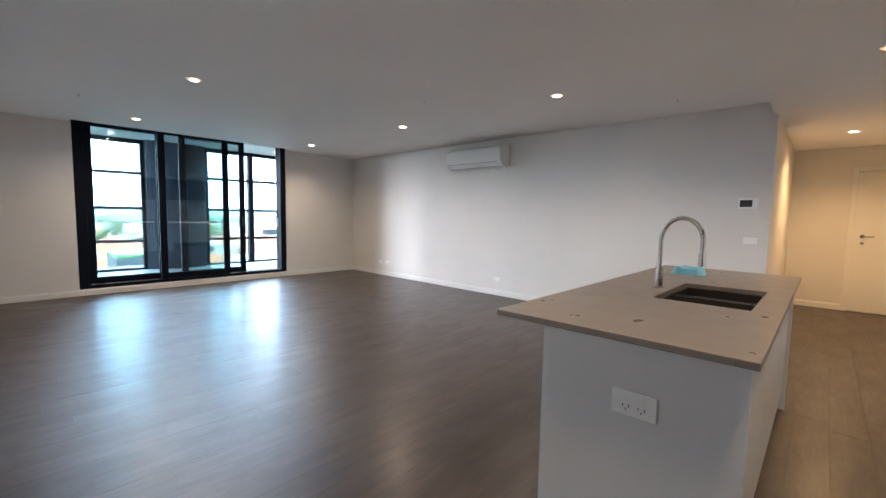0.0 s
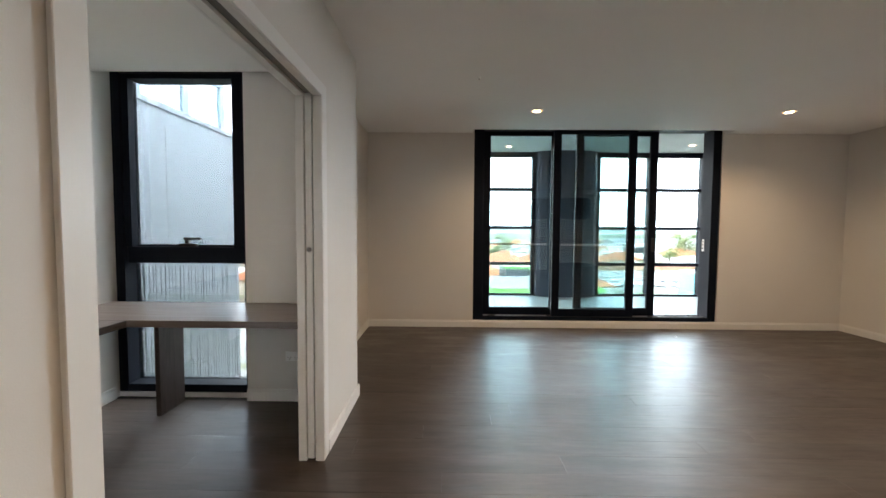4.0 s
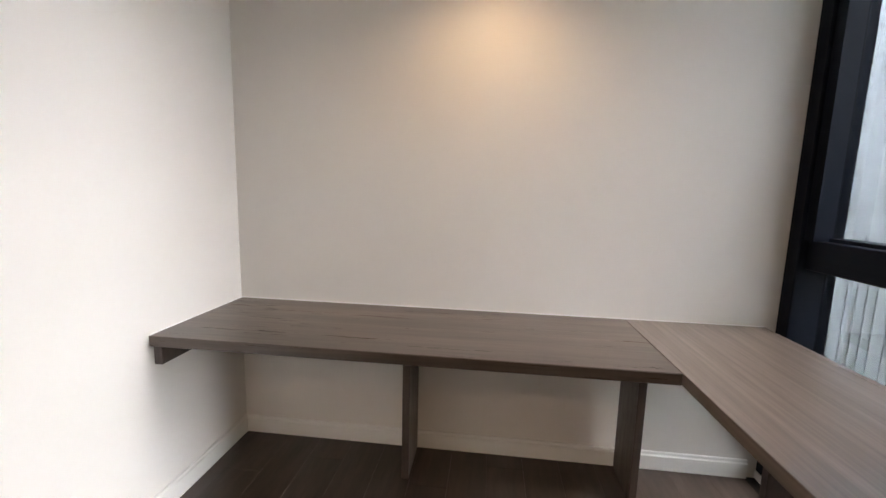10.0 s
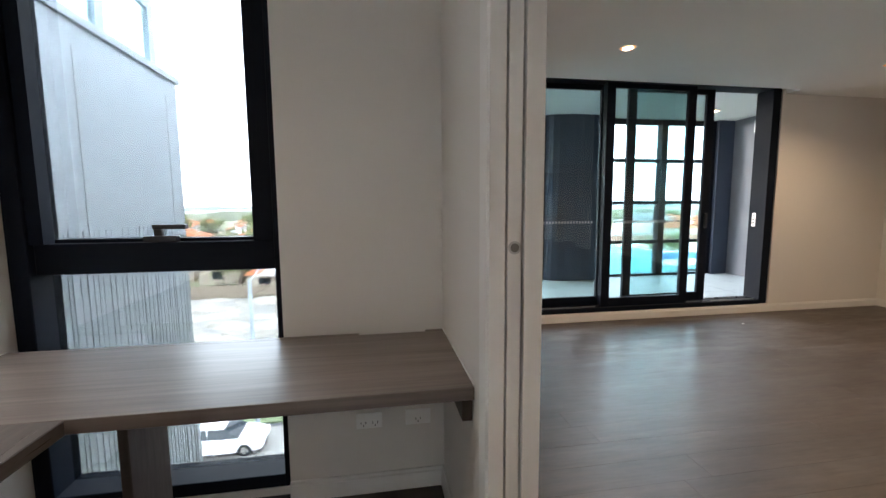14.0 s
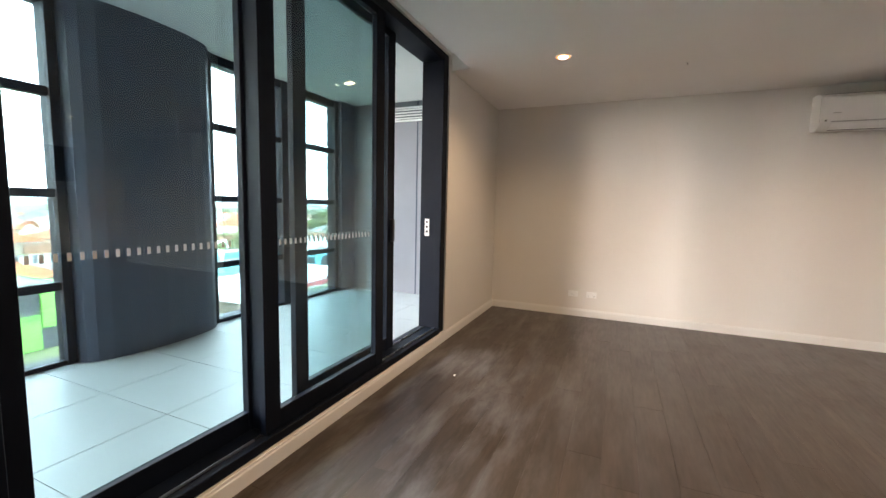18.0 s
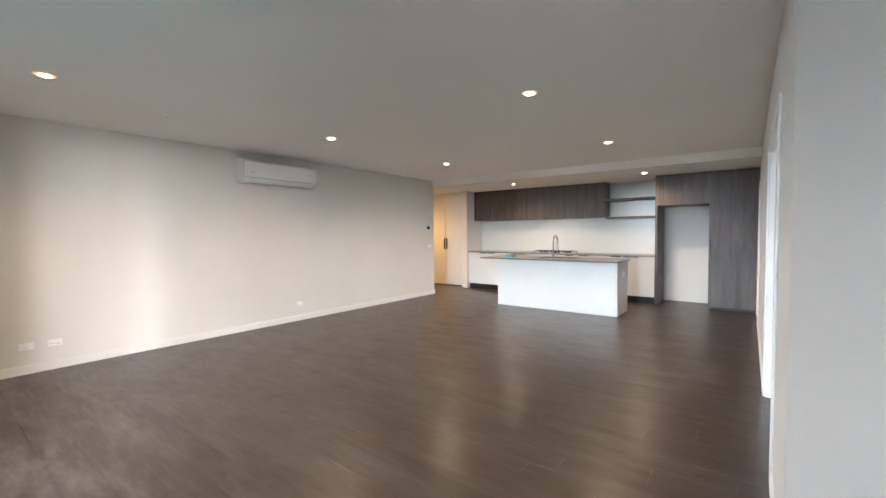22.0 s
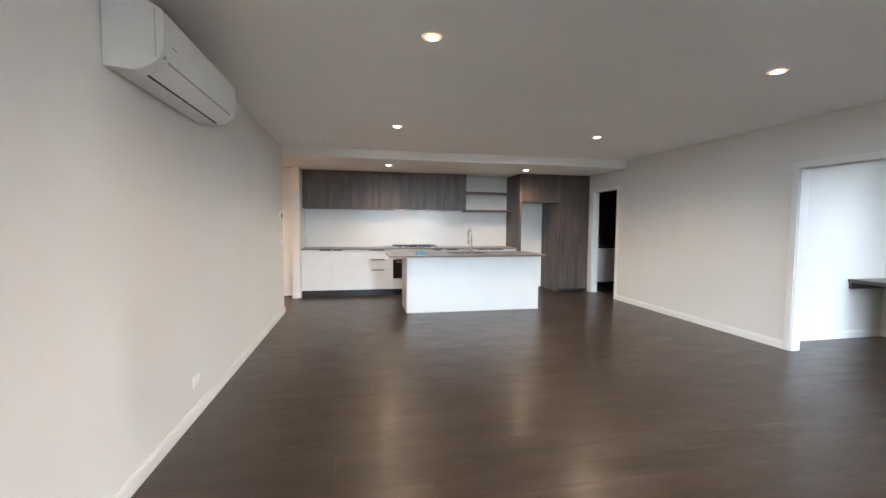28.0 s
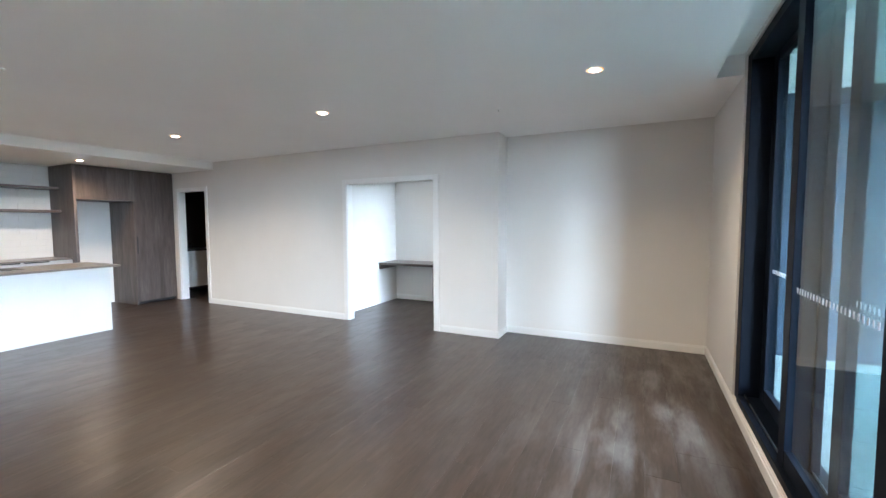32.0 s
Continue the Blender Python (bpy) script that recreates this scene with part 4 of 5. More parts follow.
part("top", boxes((-1.62, KY + 0.003, 0.901, -0.123, -1.04, 0.935), bevel=0.002), DARKPL, van)
part("leg", boxes((-1.5, -1.62, 0, -1.45, -1.1, 0.159)), DARKPL, van)
part("leg", boxes((-0.25, -1.62, 0, -0.2, -1.1, 0.159)), DARKPL, van)


# ---- balcony ----
BZ, BH, GY = 0.08, 2.72, 10.15
BALF = structure("balcony_floor", boxes((-0.6, 8.20, -0.25, 5.9, 10.35, BZ - 0.004)), GROUT, "pale grey porcelain tiled balcony floor", "floor")
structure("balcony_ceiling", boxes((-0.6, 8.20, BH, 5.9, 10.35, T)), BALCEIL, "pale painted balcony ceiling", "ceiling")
structure("wall_balcony_east", boxes((5.70, 8.20, BZ, 5.9, 10.35, BH)), GREYW, "grey clad end wall of the balcony", "wall")
structure("wall_balcony_west", boxes((-0.6, 8.20, BZ, -0.36, 10.35, BH)), CLAD, "charcoal end wall of the balcony", "wall")
structure("trim", boxes((5.694, 9.012, BZ, 5.6995, 9.028, BH)), CLAD, "dark vertical joint in the balcony end wall cladding", "joint")
cr = thing("plaster_crumb", (3.52, 7.55, 0), "tiny pale plaster crumb on the floor", "debris")
part("chip", boxes((3.508, 7.543, 0.0006, 3.532, 7.558, 0.008), bevel=0.003), PAINT, cr)
pier = [(2.31, 10.26), (2.31, 10.12)]
for i in range(13):
    a = math.pi * i / 12
    pier.append((2.87 - 0.555 * math.cos(a), 10.09 - 0.17 * math.sin(a)))
pier += [(3.43, 10.12), (3.43, 10.26)]
structure("wall_balcony_pier", extrude_profile(pier, "z", BZ, BH), CLAD, "charcoal rounded pier between the balcony windows", "wall")
structure("wall_balcony_corner", boxes((5.40, 10.05, BZ, 5.70, 10.30, BH)), CLAD, "charcoal corner post of the balcony", "wall")
structure("wall_balcony_slab", boxes((-0.6, 10.26, -0.9, 5.9, 10.40, BZ), (-0.6, 10.26, 2.68, 5.9, 10.40, T)), CLAD, "charcoal edge of the balcony slab", "wall")


def grid_window(name, xs, label):
    g = thing(name, ((xs[0] + xs[-1]) / 2, GY, BZ), label, "window", kind="structure")
    zs = (0.095, 0.67, 1.34, 2.04, 2.65)
    for x in (xs[0], *xs[1:-1], xs[-1]):
        wdt = 0.03 if x in (xs[0], xs[-1]) else 0.058
        part("mullion", boxes((x - wdt, GY - 0.04, BZ, x + wdt, GY + 0.09, 2.72 - 0.002), bevel=0.003), BLACKAL, g)
    for a, b in zip(xs, xs[1:]):
        la, lb = a + (0.031 if a == xs[0] else 0.059), b - (0.031 if b == xs[-1] else 0.059)
        for i, z in enumerate(zs):
            hh = 0.03 if 0 < i < 4 else 0.02
            part("rail", boxes((la, GY - 0.025, z - hh, lb, GY + 0.06, z + hh), bevel=0.002), BLACKAL, g)
        part("rail", boxes((la, GY - 0.02, 2.672, lb, GY + 0.06, 2.718)), BLACKAL, g)
        for z0, z1 in zip(zs, zs[1:]):
            p = part("pane", boxes((la - 0.005, GY + 0.012, z0 + 0.015, lb + 0.005, GY + 0.018, z1 - 0.015)), CLEAR, g)
            p.visible_shadow = False
    return g


grid_window("window_2", (0.30, 1.30, 2.279), "black gridded balcony window with clear panes")
grid_window("window_3", (3.461, 4.43, 5.37), "black gridded balcony window with clear panes")
vent = thing("wall_vent", (5.70, 9.19, 2.46), "white louvred air vent high on the balcony end wall", "vent")
part("frame", boxes((5.675, 8.72, 2.455, 5.6995, 9.66, 2.475), (5.675, 8.72, 2.625, 5.6995, 9.66, 2.645), (5.675, 8.72, 2.475, 5.6995, 8.745, 2.625), (5.675, 9.635, 2.475, 5.6995, 9.66, 2.625)), PLATE, vent)
for i in range(4):
    z = 2.482 + i * 0.037
    part("slat", extrude_profile([(5.698, z + 0.024), (5.694, z + 0.026), (5.678, z + 0.004), (5.682, z + 0.002)], "y", 8.746, 9.634), PLATE, vent)

# ---- the next balcony wall, seen from the study ----
nb = thing("neighbour_wall", (-2.6, 7.4, -11), "pale ribbed precast wall of the next dwelling with a glazed parapet", "building")
part("wall", boxes((-2.9, 5.9, -11, -2.5, 8.75, 2.62), (-2.9, 5.2, -11, -2.32, 5.9, 2.62)), NBLIGHT, nb)
part("cap", boxes((-2.93, 5.2, 2.6205, -2.47, 8.78, 2.68)), NBLIGHT, nb)
for jy in (7.20, 8.52):
    part("panel_joint", boxes((-2.5035, jy - 0.012, 1.16, -2.4965, jy + 0.012, 2.45)), SEAM, nb)
ry = 5.92
rib_rng = random.Random(4)
while ry < 8.70:
    wd = rib_rng.choice((0.02, 0.03, 0.045))
    top = 1.14 if rib_rng.random() < 0.75 else 1.08
    for z0, z1 in ((-3.2, 0.245), (0.265, top)):
        part("rib", boxes((-2.4995, ry, z0, -2.4995 + rib_rng.choice((0.004, 0.006, 0.009)), ry + wd, z1)), NBLIGHT, nb)
    ry += wd + rib_rng.choice((0.022, 0.035, 0.05))
PALEM = plain("pale_metal", (0.34, 0.39, 0.44), 0.5)
for yy in (6.2, 7.0, 7.85, 8.70):
    part("parapet_post", boxes((-2.73, yy - 0.055, 2.6805, -2.67, yy + 0.055, 4.2)), PALEM, nb)
for zz in (3.35, 4.17):
    part("parapet_rail", boxes((-2.725, 5.3, zz, -2.675, 8.72, zz + 0.09)), PALEM, nb)
pg = part("parapet_glass", boxes((-2.704, 5.3, 2.72, -2.696, 8.67, 4.17)), GLASS, nb)
pg.visible_shadow = False
structure("outer_wall_below", boxes((-2.4, 5.58, -11, -0.36, 5.81, -0.25), (-0.6, 10.2, -11, 5.9, 10.40, -0.9)), CLAD, "charcoal outer wall of the storeys below", "wall")

# ---- ground ----
gm, gnt, gb = material("suburb_ground")
gp = coords(gnt)
g1 = node(gnt, "TexNoise", Scale=0.03, Detail=6.0)
g2 = node(gnt, "TexNoise", Scale=0.6, Detail=5.0)
gnt.links.new(gp, g1.inputs["Vector"])
gnt.links.new(gp, g2.inputs["Vector"])
ga = ramp(gnt, g1.outputs[0], [(0.38, (0.13, 0.17, 0.06)), (0.5, (0.25, 0.24, 0.14)), (0.62, (0.37, 0.34, 0.28))])
gv = ramp(gnt, g2.outputs[0], [(0.3, (0.7,) * 3), (0.7, (1.1,) * 3)])
gnt.links.new(mixed(gnt, ga, gv, 0.8, "MULTIPLY"), gb.inputs["Base Color"])
gb.inputs["Roughness"].default_value = 0.95
GZ = -11.0
structure("ground", boxes((-2500, -600, GZ - 2, 2500, 3500, GZ)), gm, "suburban ground of grass and bare lots", "ground")

# ---- the suburb below ----
ASPH = plain("asphalt", (0.075, 0.075, 0.078), 0.9, vary=0.2, scale=0.4, fine=6)
CONC = plain("pale_concrete", (0.25, 0.238, 0.215), 0.9, vary=0.15, scale=0.3, fine=4)
LAWN = plain("lawn", (0.16, 0.205, 0.095), 0.95, vary=0.3, scale=0.5, fine=5)
LEAF = plain("foliage", (0.15, 0.18, 0.08), 0.9, vary=0.45, scale=0.9, fine=4)
lt = LEAF.node_tree  # thin leaves let light through
thin = node(lt, "BsdfTranslucent", Color=(0.26, 0.30, 0.12, 1))
both = node(lt, "MixShader", Fac=0.4)
lt.links.new(lt.nodes["Principled BSDF"].outputs[0], both.inputs[1])
lt.links.new(thin.outputs[0], both.inputs[2])
lt.links.new(both.outputs[0], lt.nodes["Material Output"].inputs[0])
BARK = plain("bark", (0.12, 0.09, 0.065), 0.9)
BRICKM = plain("cream_brick", (0.45, 0.38, 0.30), 0.9, vary=0.15, scale=1, fine=9)
WEATHER = plain("white_weatherboard", (0.68, 0.66, 0.62), 0.7, vary=0.08)
ROOFT = plain("terracotta_roof", (0.42, 0.135, 0.052), 0.85, vary=0.25, scale=0.5, fine=5)
ROOFG = plain("grey_roof", (0.20, 0.195, 0.19), 0.8, vary=0.2, scale=0.5, fine=5)
WINDK = plain("dark_window_glass", (0.02, 0.025, 0.03), 0.08)
GREENP = plain("lime_green_paint", (0.17, 0.46, 0.08), 0.5)
CHARC = plain("charcoal_paint", (0.06, 0.065, 0.07), 0.6)
TURQ = plain("turquoise_paint", (0.16, 0.50, 0.58), 0.5)
WHITEP = plain("white_sheet_metal", (0.72, 0.72, 0.70), 0.5)
REDP = plain("red_paint", (0.50, 0.05, 0.05), 0.5)
FENCE = plain("timber_paling", (0.24, 0.19, 0.14), 0.9, vary=0.2)

structure("road", boxes((-400, 27, GZ, 400, 35, GZ + 0.02)), ASPH, "grey asphalt road in front of the building", "road")
structure("road", boxes((-2.5, 35, GZ, 3.5, 420, GZ + 0.02)), ASPH, "grey asphalt side street", "road")
structure("pavement", boxes((-400, 22.5, GZ, 400, 26.8, GZ + 0.10), (-400, 35.2, GZ, -2.8, 37, GZ + 0.10), (3.8, 35.2, GZ, 400, 37, GZ + 0.10)), CONC, "pale concrete footpath with a kerb", "pavement")
structure("lawn", boxes((-14, 20, GZ, -9, 22.4, GZ + 0.05), (-8.5, 38, GZ, -3.2, 130, GZ + 0.06), (4.2, 64, GZ, 8, 160, GZ + 0.06), (25, 73.5, GZ, 112, 84.5, GZ + 0.06), (-9.6, 27.3, GZ + 0.021, -4.6, 28.6, GZ + 0.10)), LAWN, "green mown grass verge", "lawn")
structure("vacant_lot", boxes((-32, 38.5, GZ, -9, 62, GZ + 0.04)), CONC, "bare pale vacant lot", "ground")
rub = random.Random(21)
heap_v, heap_f = [], []
for i in range(150):  # low heaps of sand and broken concrete, uneven rings drawn to a top
    cx, cy, rad, top = rub.uniform(-31, -9.5), rub.uniform(39, 61.5), rub.uniform(0.3, 1.5), rub.uniform(0.12, 0.55)
    k, n = len(heap_v), 9
    for j in range(n):
        a, q = 2 * math.pi * j / n, rad * rub.uniform(0.7, 1.25)
        heap_v.append((cx + q * 1.5 * math.cos(a), cy + q * 0.6 * math.sin(a), GZ + 0.04))
    for j in range(n):
        a, q = 2 * math.pi * j / n, rad * rub.uniform(0.3, 0.55)
        heap_v.append((cx + q * 1.5 * math.cos(a), cy + q * 0.6 * math.sin(a), GZ + 0.04 + top * rub.uniform(0.6, 1.0)))
    heap_f += [(k + j, k + (j + 1) % n, k + n + (j + 1) % n, k + n + j) for j in range(n)] + [tuple(range(k + n, k + 2 * n))]
heaps = bpy.data.meshes.new("rubble")
heaps.from_pydata(heap_v, [], heap_f)
heaps.materials.append(plain("pale_rubble", (0.36, 0.33, 0.28), 0.95, vary=0.25, scale=0.25, fine=5))
tagged(new("rubble", heaps), "low heaps of pale sand and broken concrete on the vacant lot", "rubble", kind="stuff")

structure("car_park", boxes((20, 85, GZ, 112, 124, GZ + 0.03)), CONC, "pale concrete car park", "car park")


def house(x, y, turn, w, d, wallm, roofm, label):
    h = thing("house", (0, 0, 0), label, "house", "houses of the suburb")
    part("wall", boxes((-w / 2, -d / 2, 0, w / 2, d / 2, 2.7)), wallm, h)
    r = bmesh.new()
    e, k = 0.5, d / 2
    base = [r.verts.new(p) for p in ((-w / 2 - e, -d / 2 - e, 2.701), (w / 2 + e, -d / 2 - e, 2.701), (w / 2 + e, d / 2 + e, 2.701), (-w / 2 - e, d / 2 + e, 2.701))]
    top = [r.verts.new((-w / 2 + k, 0, 2.7 + k * 0.52)), r.verts.new((w / 2 - k, 0, 2.7 + k * 0.52))]
    for f in ((base[0], base[1], top[1], top[0]), (base[2], base[3], top[0], top[1]), (base[1], base[2], top[1]), (base[3], base[0], top[0]), base[::-1]):
        r.faces.new(f)
    roof = part("roof", r, roofm, h)
    part("chimney", boxes((w * 0.2, 0.3, 3.2, w * 0.2 + 0.7, 0.9, 2.7 + k * 0.52 + 0.6)), BRICKM, roof)
    for u in (-0.3, 0.05, 0.33):
        part("window", boxes((w * u - 0.8, -d / 2 - 0.03, 0.9, w * u + 0.8, -d / 2 + 0.02, 2.2)), WINDK, h)
    gable = extrude_profile([(-w * 0.36, 2.70), (-w * 0.06, 2.70), (-w * 0.21, 2.70 + w * 0.11)], "y", -d / 2 - 1.5, 0)
    part("porch_gable", gable, WEATHER, h)
    h.matrix_basis = pose(x, y, GZ, 0, 0, turn)
    return h


hs = random.Random(3)
kinds = [house(-22, 78, 4, 13, 9, BRICKM, ROOFT, "cream brick house with a terracotta tiled hip roof"),
         house(22, 76, -3, 14, 9.5, WEATHER, ROOFT, "white weatherboard house with an orange tiled roof"),
         house(-13, 70, 2, 12, 9, BRICKM, ROOFT, "cream brick house with a terracotta tiled hip roof"),
         house(-44, 66, 0, 14, 10, BRICKM, ROOFG, "brick house with a grey tiled roof")]
for gx in range(-9, 14):
    for gy in range(0, 9):
        x = gx * 17 + hs.uniform(-3, 3) + (gy % 2) * 6
        y = 82 + gy * 25 + hs.uniform(-4, 4)
        if abs(x) < 9 or (16 < x < 118 and 80 < y < 160) or (y < 118 and (-30 < x < 32)) or hs.random() < 0.14:
            continue
        copy_thing(hs.choice(kinds[:3] if hs.random() < 0.78 else kinds[3:]), pose(x, y, GZ, 0, 0, hs.choice((0, 90, 180, 270)) + hs.uniform(-8, 8)))


for x, y, a in ((14, 107, 0), (9, 86, 90), (29, 126, 180), (43, 131, 0), (20, 140, 90), (58, 138, 90)):
    copy_thing(kinds[1] if y in (107, 126) else kinds[0], pose(x, y, GZ, 0, 0, a + 3))


def tree(x, y, size, label, seed):
    rng = random.Random(seed)
    t = thing("tree", (0, 0, 0), label, "tree", "street and garden trees")
    tk = tube(bmesh.new(), (0, 0, 0), (0.1, 0, 0.42), 0.045, 0.03, n=8)
    tips = []
    for i in range(7):
        a, up = i * 0.9 + rng.random(), rng.uniform(0.45, 0.85)
        tip = (0.30 * math.cos(a) * rng.uniform(0.5, 1), 0.30 * math.sin(a) * rng.uniform(0.5, 1), up)
        tube(tk, (0.1, 0, rng.uniform(0.28, 0.42)), tip, 0.018, 0.006, n=6)
        tips.append(tip)
    part("trunk", tk, BARK, t)
    verts, faces = [], []
    for i in range(420):
        c = Vector(rng.choice(tips)) + Vector((rng.gauss(0, 0.11), rng.gauss(0, 0.11), rng.gauss(0.05, 0.10)))
        n = Vector((rng.gauss(0, 1), rng.gauss(0, 1), rng.gauss(0.4, 1))).normalized()
        u = n.orthogonal().normalized()
        v = n.cross(u)
        s = rng.uniform(0.03, 0.065)
        k = len(verts)
        verts += [c + u * s, c + v * s * 0.8 + n * s * 0.3, c - u * s, c - v * s * 0.8 + n * s * 0.2]
        faces.append((k, k + 1, k + 2, k + 3))
    me = bpy.data.meshes.new("crown")
    me.from_pydata([tuple(p) for p in verts], [], faces)
    me.materials.append(LEAF)
    crown = new("crown", me)
    crown.parent = t
    t.matrix_basis = pose(x, y, GZ) @ Matrix.Scale(size, 4)
    return t


trees = [tree(-15, 92, 7, "green leafy garden tree with an uneven crown", 1), tree(-5.5, 60, 6, "green leafy street tree with an uneven crown", 2), tree(44, 60, 8, "green leafy garden tree with an uneven crown", 3)]
ts = random.Random(8)
for i in range(150):
    y = 66 + 300 * ts.random() ** 1.3
    x = ts.uniform(-0.75, 1.15) * (y + 20)
    if abs(x - 0.5) < 5 or (38 < x < 112 and 84 < y < 128) or (2 < x < 40 and y < 72) or (y < 135 and 0.04 < x / y < 0.66):
        continue
    s = ts.uniform(4.5, 9.5)
    c = copy_thing(ts.choice(trees), pose(x, y, GZ, 0, 0, ts.uniform(0, 360)))
    c.scale = (s, s, s * ts.uniform(0.8, 1.1))


def car(x, y, turn, paint, label):
    c = thing("car", (0, 0, 0), label, "car", "parked cars")
    body = extrude_profile([(-2.18, 0.30), (-1.68, 0.26), (-1.62, 0.42), (-1.46, 0.60), (-1.14, 0.60), (-0.98, 0.42), (-0.92, 0.24), (0.97, 0.24), (1.03, 0.42), (1.19, 0.60), (1.51, 0.60), (1.67, 0.42),
                            (1.73, 0.26), (2.12, 0.30), (2.24, 0.46), (2.22, 0.60), (2.10, 0.72), (1.70, 0.82), (1.05, 0.92), (-1.85, 0.98), (-2.12, 0.95), (-2.22, 0.72), (-2.24, 0.45)], "y", -0.86, 0.86)
    for v in body.verts:  # the flanks lean in towards the waist and round off at both ends
        v.co.y *= (1 - 0.10 * max(0, v.co.z - 0.55) / 0.4) * (1 - 0.16 * max(0, abs(v.co.x) - 1.7) / 0.5)
    part("body", body, paint, c)
    cabin = extrude_profile([(1.08, 0.925), (0.42, 1.36), (0.20, 1.41), (-0.95, 1.43), (-1.25, 1.39), (-1.98, 0.985)], "y", -0.76, 0.76)
    for v in cabin.verts:
        v.co.y *= 1 - 0.20 * max(0, v.co.z - 0.93) / 0.5
    part("cabin", cabin, WINDK, c, "dark windows")
    roof = extrude_profile([(0.40, 1.385), (0.18, 1.44), (-0.96, 1.46), (-1.26, 1.42), (-1.22, 1.40), (0.36, 1.37)], "y", -0.64, 0.64)
    part("roof_panel", roof, paint, c)
    for sy in (-1, 1):
        for xa, xb in ((-0.42, -0.34), (-1.36, -1.26)):
            part("door_pillar", extrude_profile([(xa, 0.93), (xb, 0.93), (xb + 0.04, 1.42), (xa + 0.04, 1.42)], "y", sy * 0.70, sy * 0.66), paint, c)
    for wx in (-1.3, 1.35):
        for wy in (-0.82, 0.64):
            wh = part("wheel", tube(bmesh.new(), (wx, wy, 0.31), (wx, wy + 0.18, 0.31), 0.31, n=20), DARKPL, c)
            part("rim", tube(bmesh.new(), (wx, wy - 0.01, 0.31), (wx, wy + 0.19, 0.31), 0.19, n=14), STEEL, wh)
    for sy in (-0.6, 0.6):
        part("headlight", boxes((2.10, sy - 0.18, 0.60, 2.185, sy + 0.18, 0.72), bevel=0.02), PLATE, c)
    c.matrix_basis = pose(x, y, GZ + 0.11, 0, 0, turn)
    return c


WCAR, SCAR, RCAR = plain("white_car_paint", (0.75, 0.75, 0.75), 0.2), plain("silver_car_paint", (0.42, 0.43, 0.45), 0.25, metal=0.5), plain("dark_red_car_paint", (0.30, 0.02, 0.03), 0.25)
cars = [car(-8.4, 24.9, 0, WCAR, "white parked sedan beside the footpath"), car(-14.5, 29.5, 180, RCAR, "dark red hatchback on the road"), car(2.2, 64, 90, SCAR, "silver parked sedan in a side street")]
cs = random.Random(2)
for i in range(24):
    copy_thing(cs.choice((cars[0], cars[0], cars[2])), pose(23 + i * 3.4 + cs.uniform(-0.2, 0.2), 91 + (i % 2) * 0.4, GZ + 0.05, 0, 0, 90 + cs.choice((0, 180)) + cs.uniform(-2, 2)))
for x, y, a in ((-1.2, 80, 90), (2.4, 110, 90), (30, 31, 0), (52, 29, 180), (47, 42, 40), (41, 33.5, 0)):
    copy_thing(cs.choice(cars), pose(x, y, GZ + 0.05, 0, 0, a))

shop = thing("green_shop", (20, 55, GZ), "charcoal shop building with lime green trim and a white sign", "shop")
part("wall", boxes((5, 49.2, GZ, 18.7, 62, -5.65)), CHARC, shop)
part("parapet", boxes((4.9, 49.0, -6.1, 18.8, 49.19, -5.5), (4.9, 49.2, -5.65, 5.1, 62, -5.5), (18.6, 49.2, -5.65, 18.8, 62, -5.5)), GREENP, shop, "lime green parapet band")
part("roof", boxes((5.2, 49.3, -5.649, 18.5, 61.9, -5.60)), ROOFG, shop)
part("fascia_stripe", boxes((5, 49.02, -8.35, 17.5, 49.19, -8.1)), GREENP, shop)
part("corner_panel", boxes((17.55, 48.9, -9.15, 18.75, 49.19, -6.11)), GREENP, shop, "lime green corner panel")
for x in (5.1, 10.2):
    part("pilaster", boxes((x, 48.95, GZ, x + 0.45, 49.19, -6.11)), GREENP, shop)
for x in (5.6, 14.1):
    part("shop_window", boxes((x, 49.1, GZ + 0.4, x + 1.4, 49.198, -8.4)), WINDK, shop)
    part("roller_door", boxes((x + 1.6, 49.05, GZ + 0.05, x + 3.4, 49.198, -8.5)), GREENP, shop)
sign = part("sign_board", boxes((8.6, 48.9, -7.85, 15.6, 49.01, -6.4)), CHARC, shop)
sx = 8.9
for wl in (0.6, 0.25, 0.6, 0.18, 0.5, 0.5, 0.75, 0.18, 0.5, 0.5):
    part("sign_bar", boxes((sx, 48.85, -7.5, sx + wl, 48.899, -6.95 if wl != 0.18 else -7.3)), WHITEP, sign)
    sx += wl + 0.16
sh2 = thing("turquoise_shop", (52, 62, GZ), "turquoise and white painted commercial building", "shop")
part("wall", boxes((40, 57, GZ, 70, 72, -5.6)), TURQ, sh2)
part("sign_band", boxes((40, 56.8, -7.6, 70, 56.99, -5.5)), WHITEP, sh2)
part("blue_band", boxes((40.5, 56.7, -6.6, 50, 56.79, -5.7)), plain("blue_paint", (0.06, 0.25, 0.50), 0.5), sh2)
part("red_mark", boxes((53, 56.7, -7.4, 54.6, 56.79, -6.4)), REDP, sh2)
part("roof", boxes((40.1, 57.1, -5.599, 69.9, 71.9, -5.45)), WHITEP, sh2)
for x in (43, 49, 55, 61):
    part("window", boxes((x, 56.9, GZ + 0.5, x + 4, 56.995, -8.2)), WINDK, sh2)
cn = thing("white_canopy", (35, 42, GZ), "white flat-roofed service canopy on posts", "canopy")
part("roof", boxes((27, 37.5, -7.9, 46, 47.5, -7.1)), WHITEP, cn)
part("red_sign", boxes((33, 37.40, -7.7, 39, 37.49, -7.3)), REDP, cn)
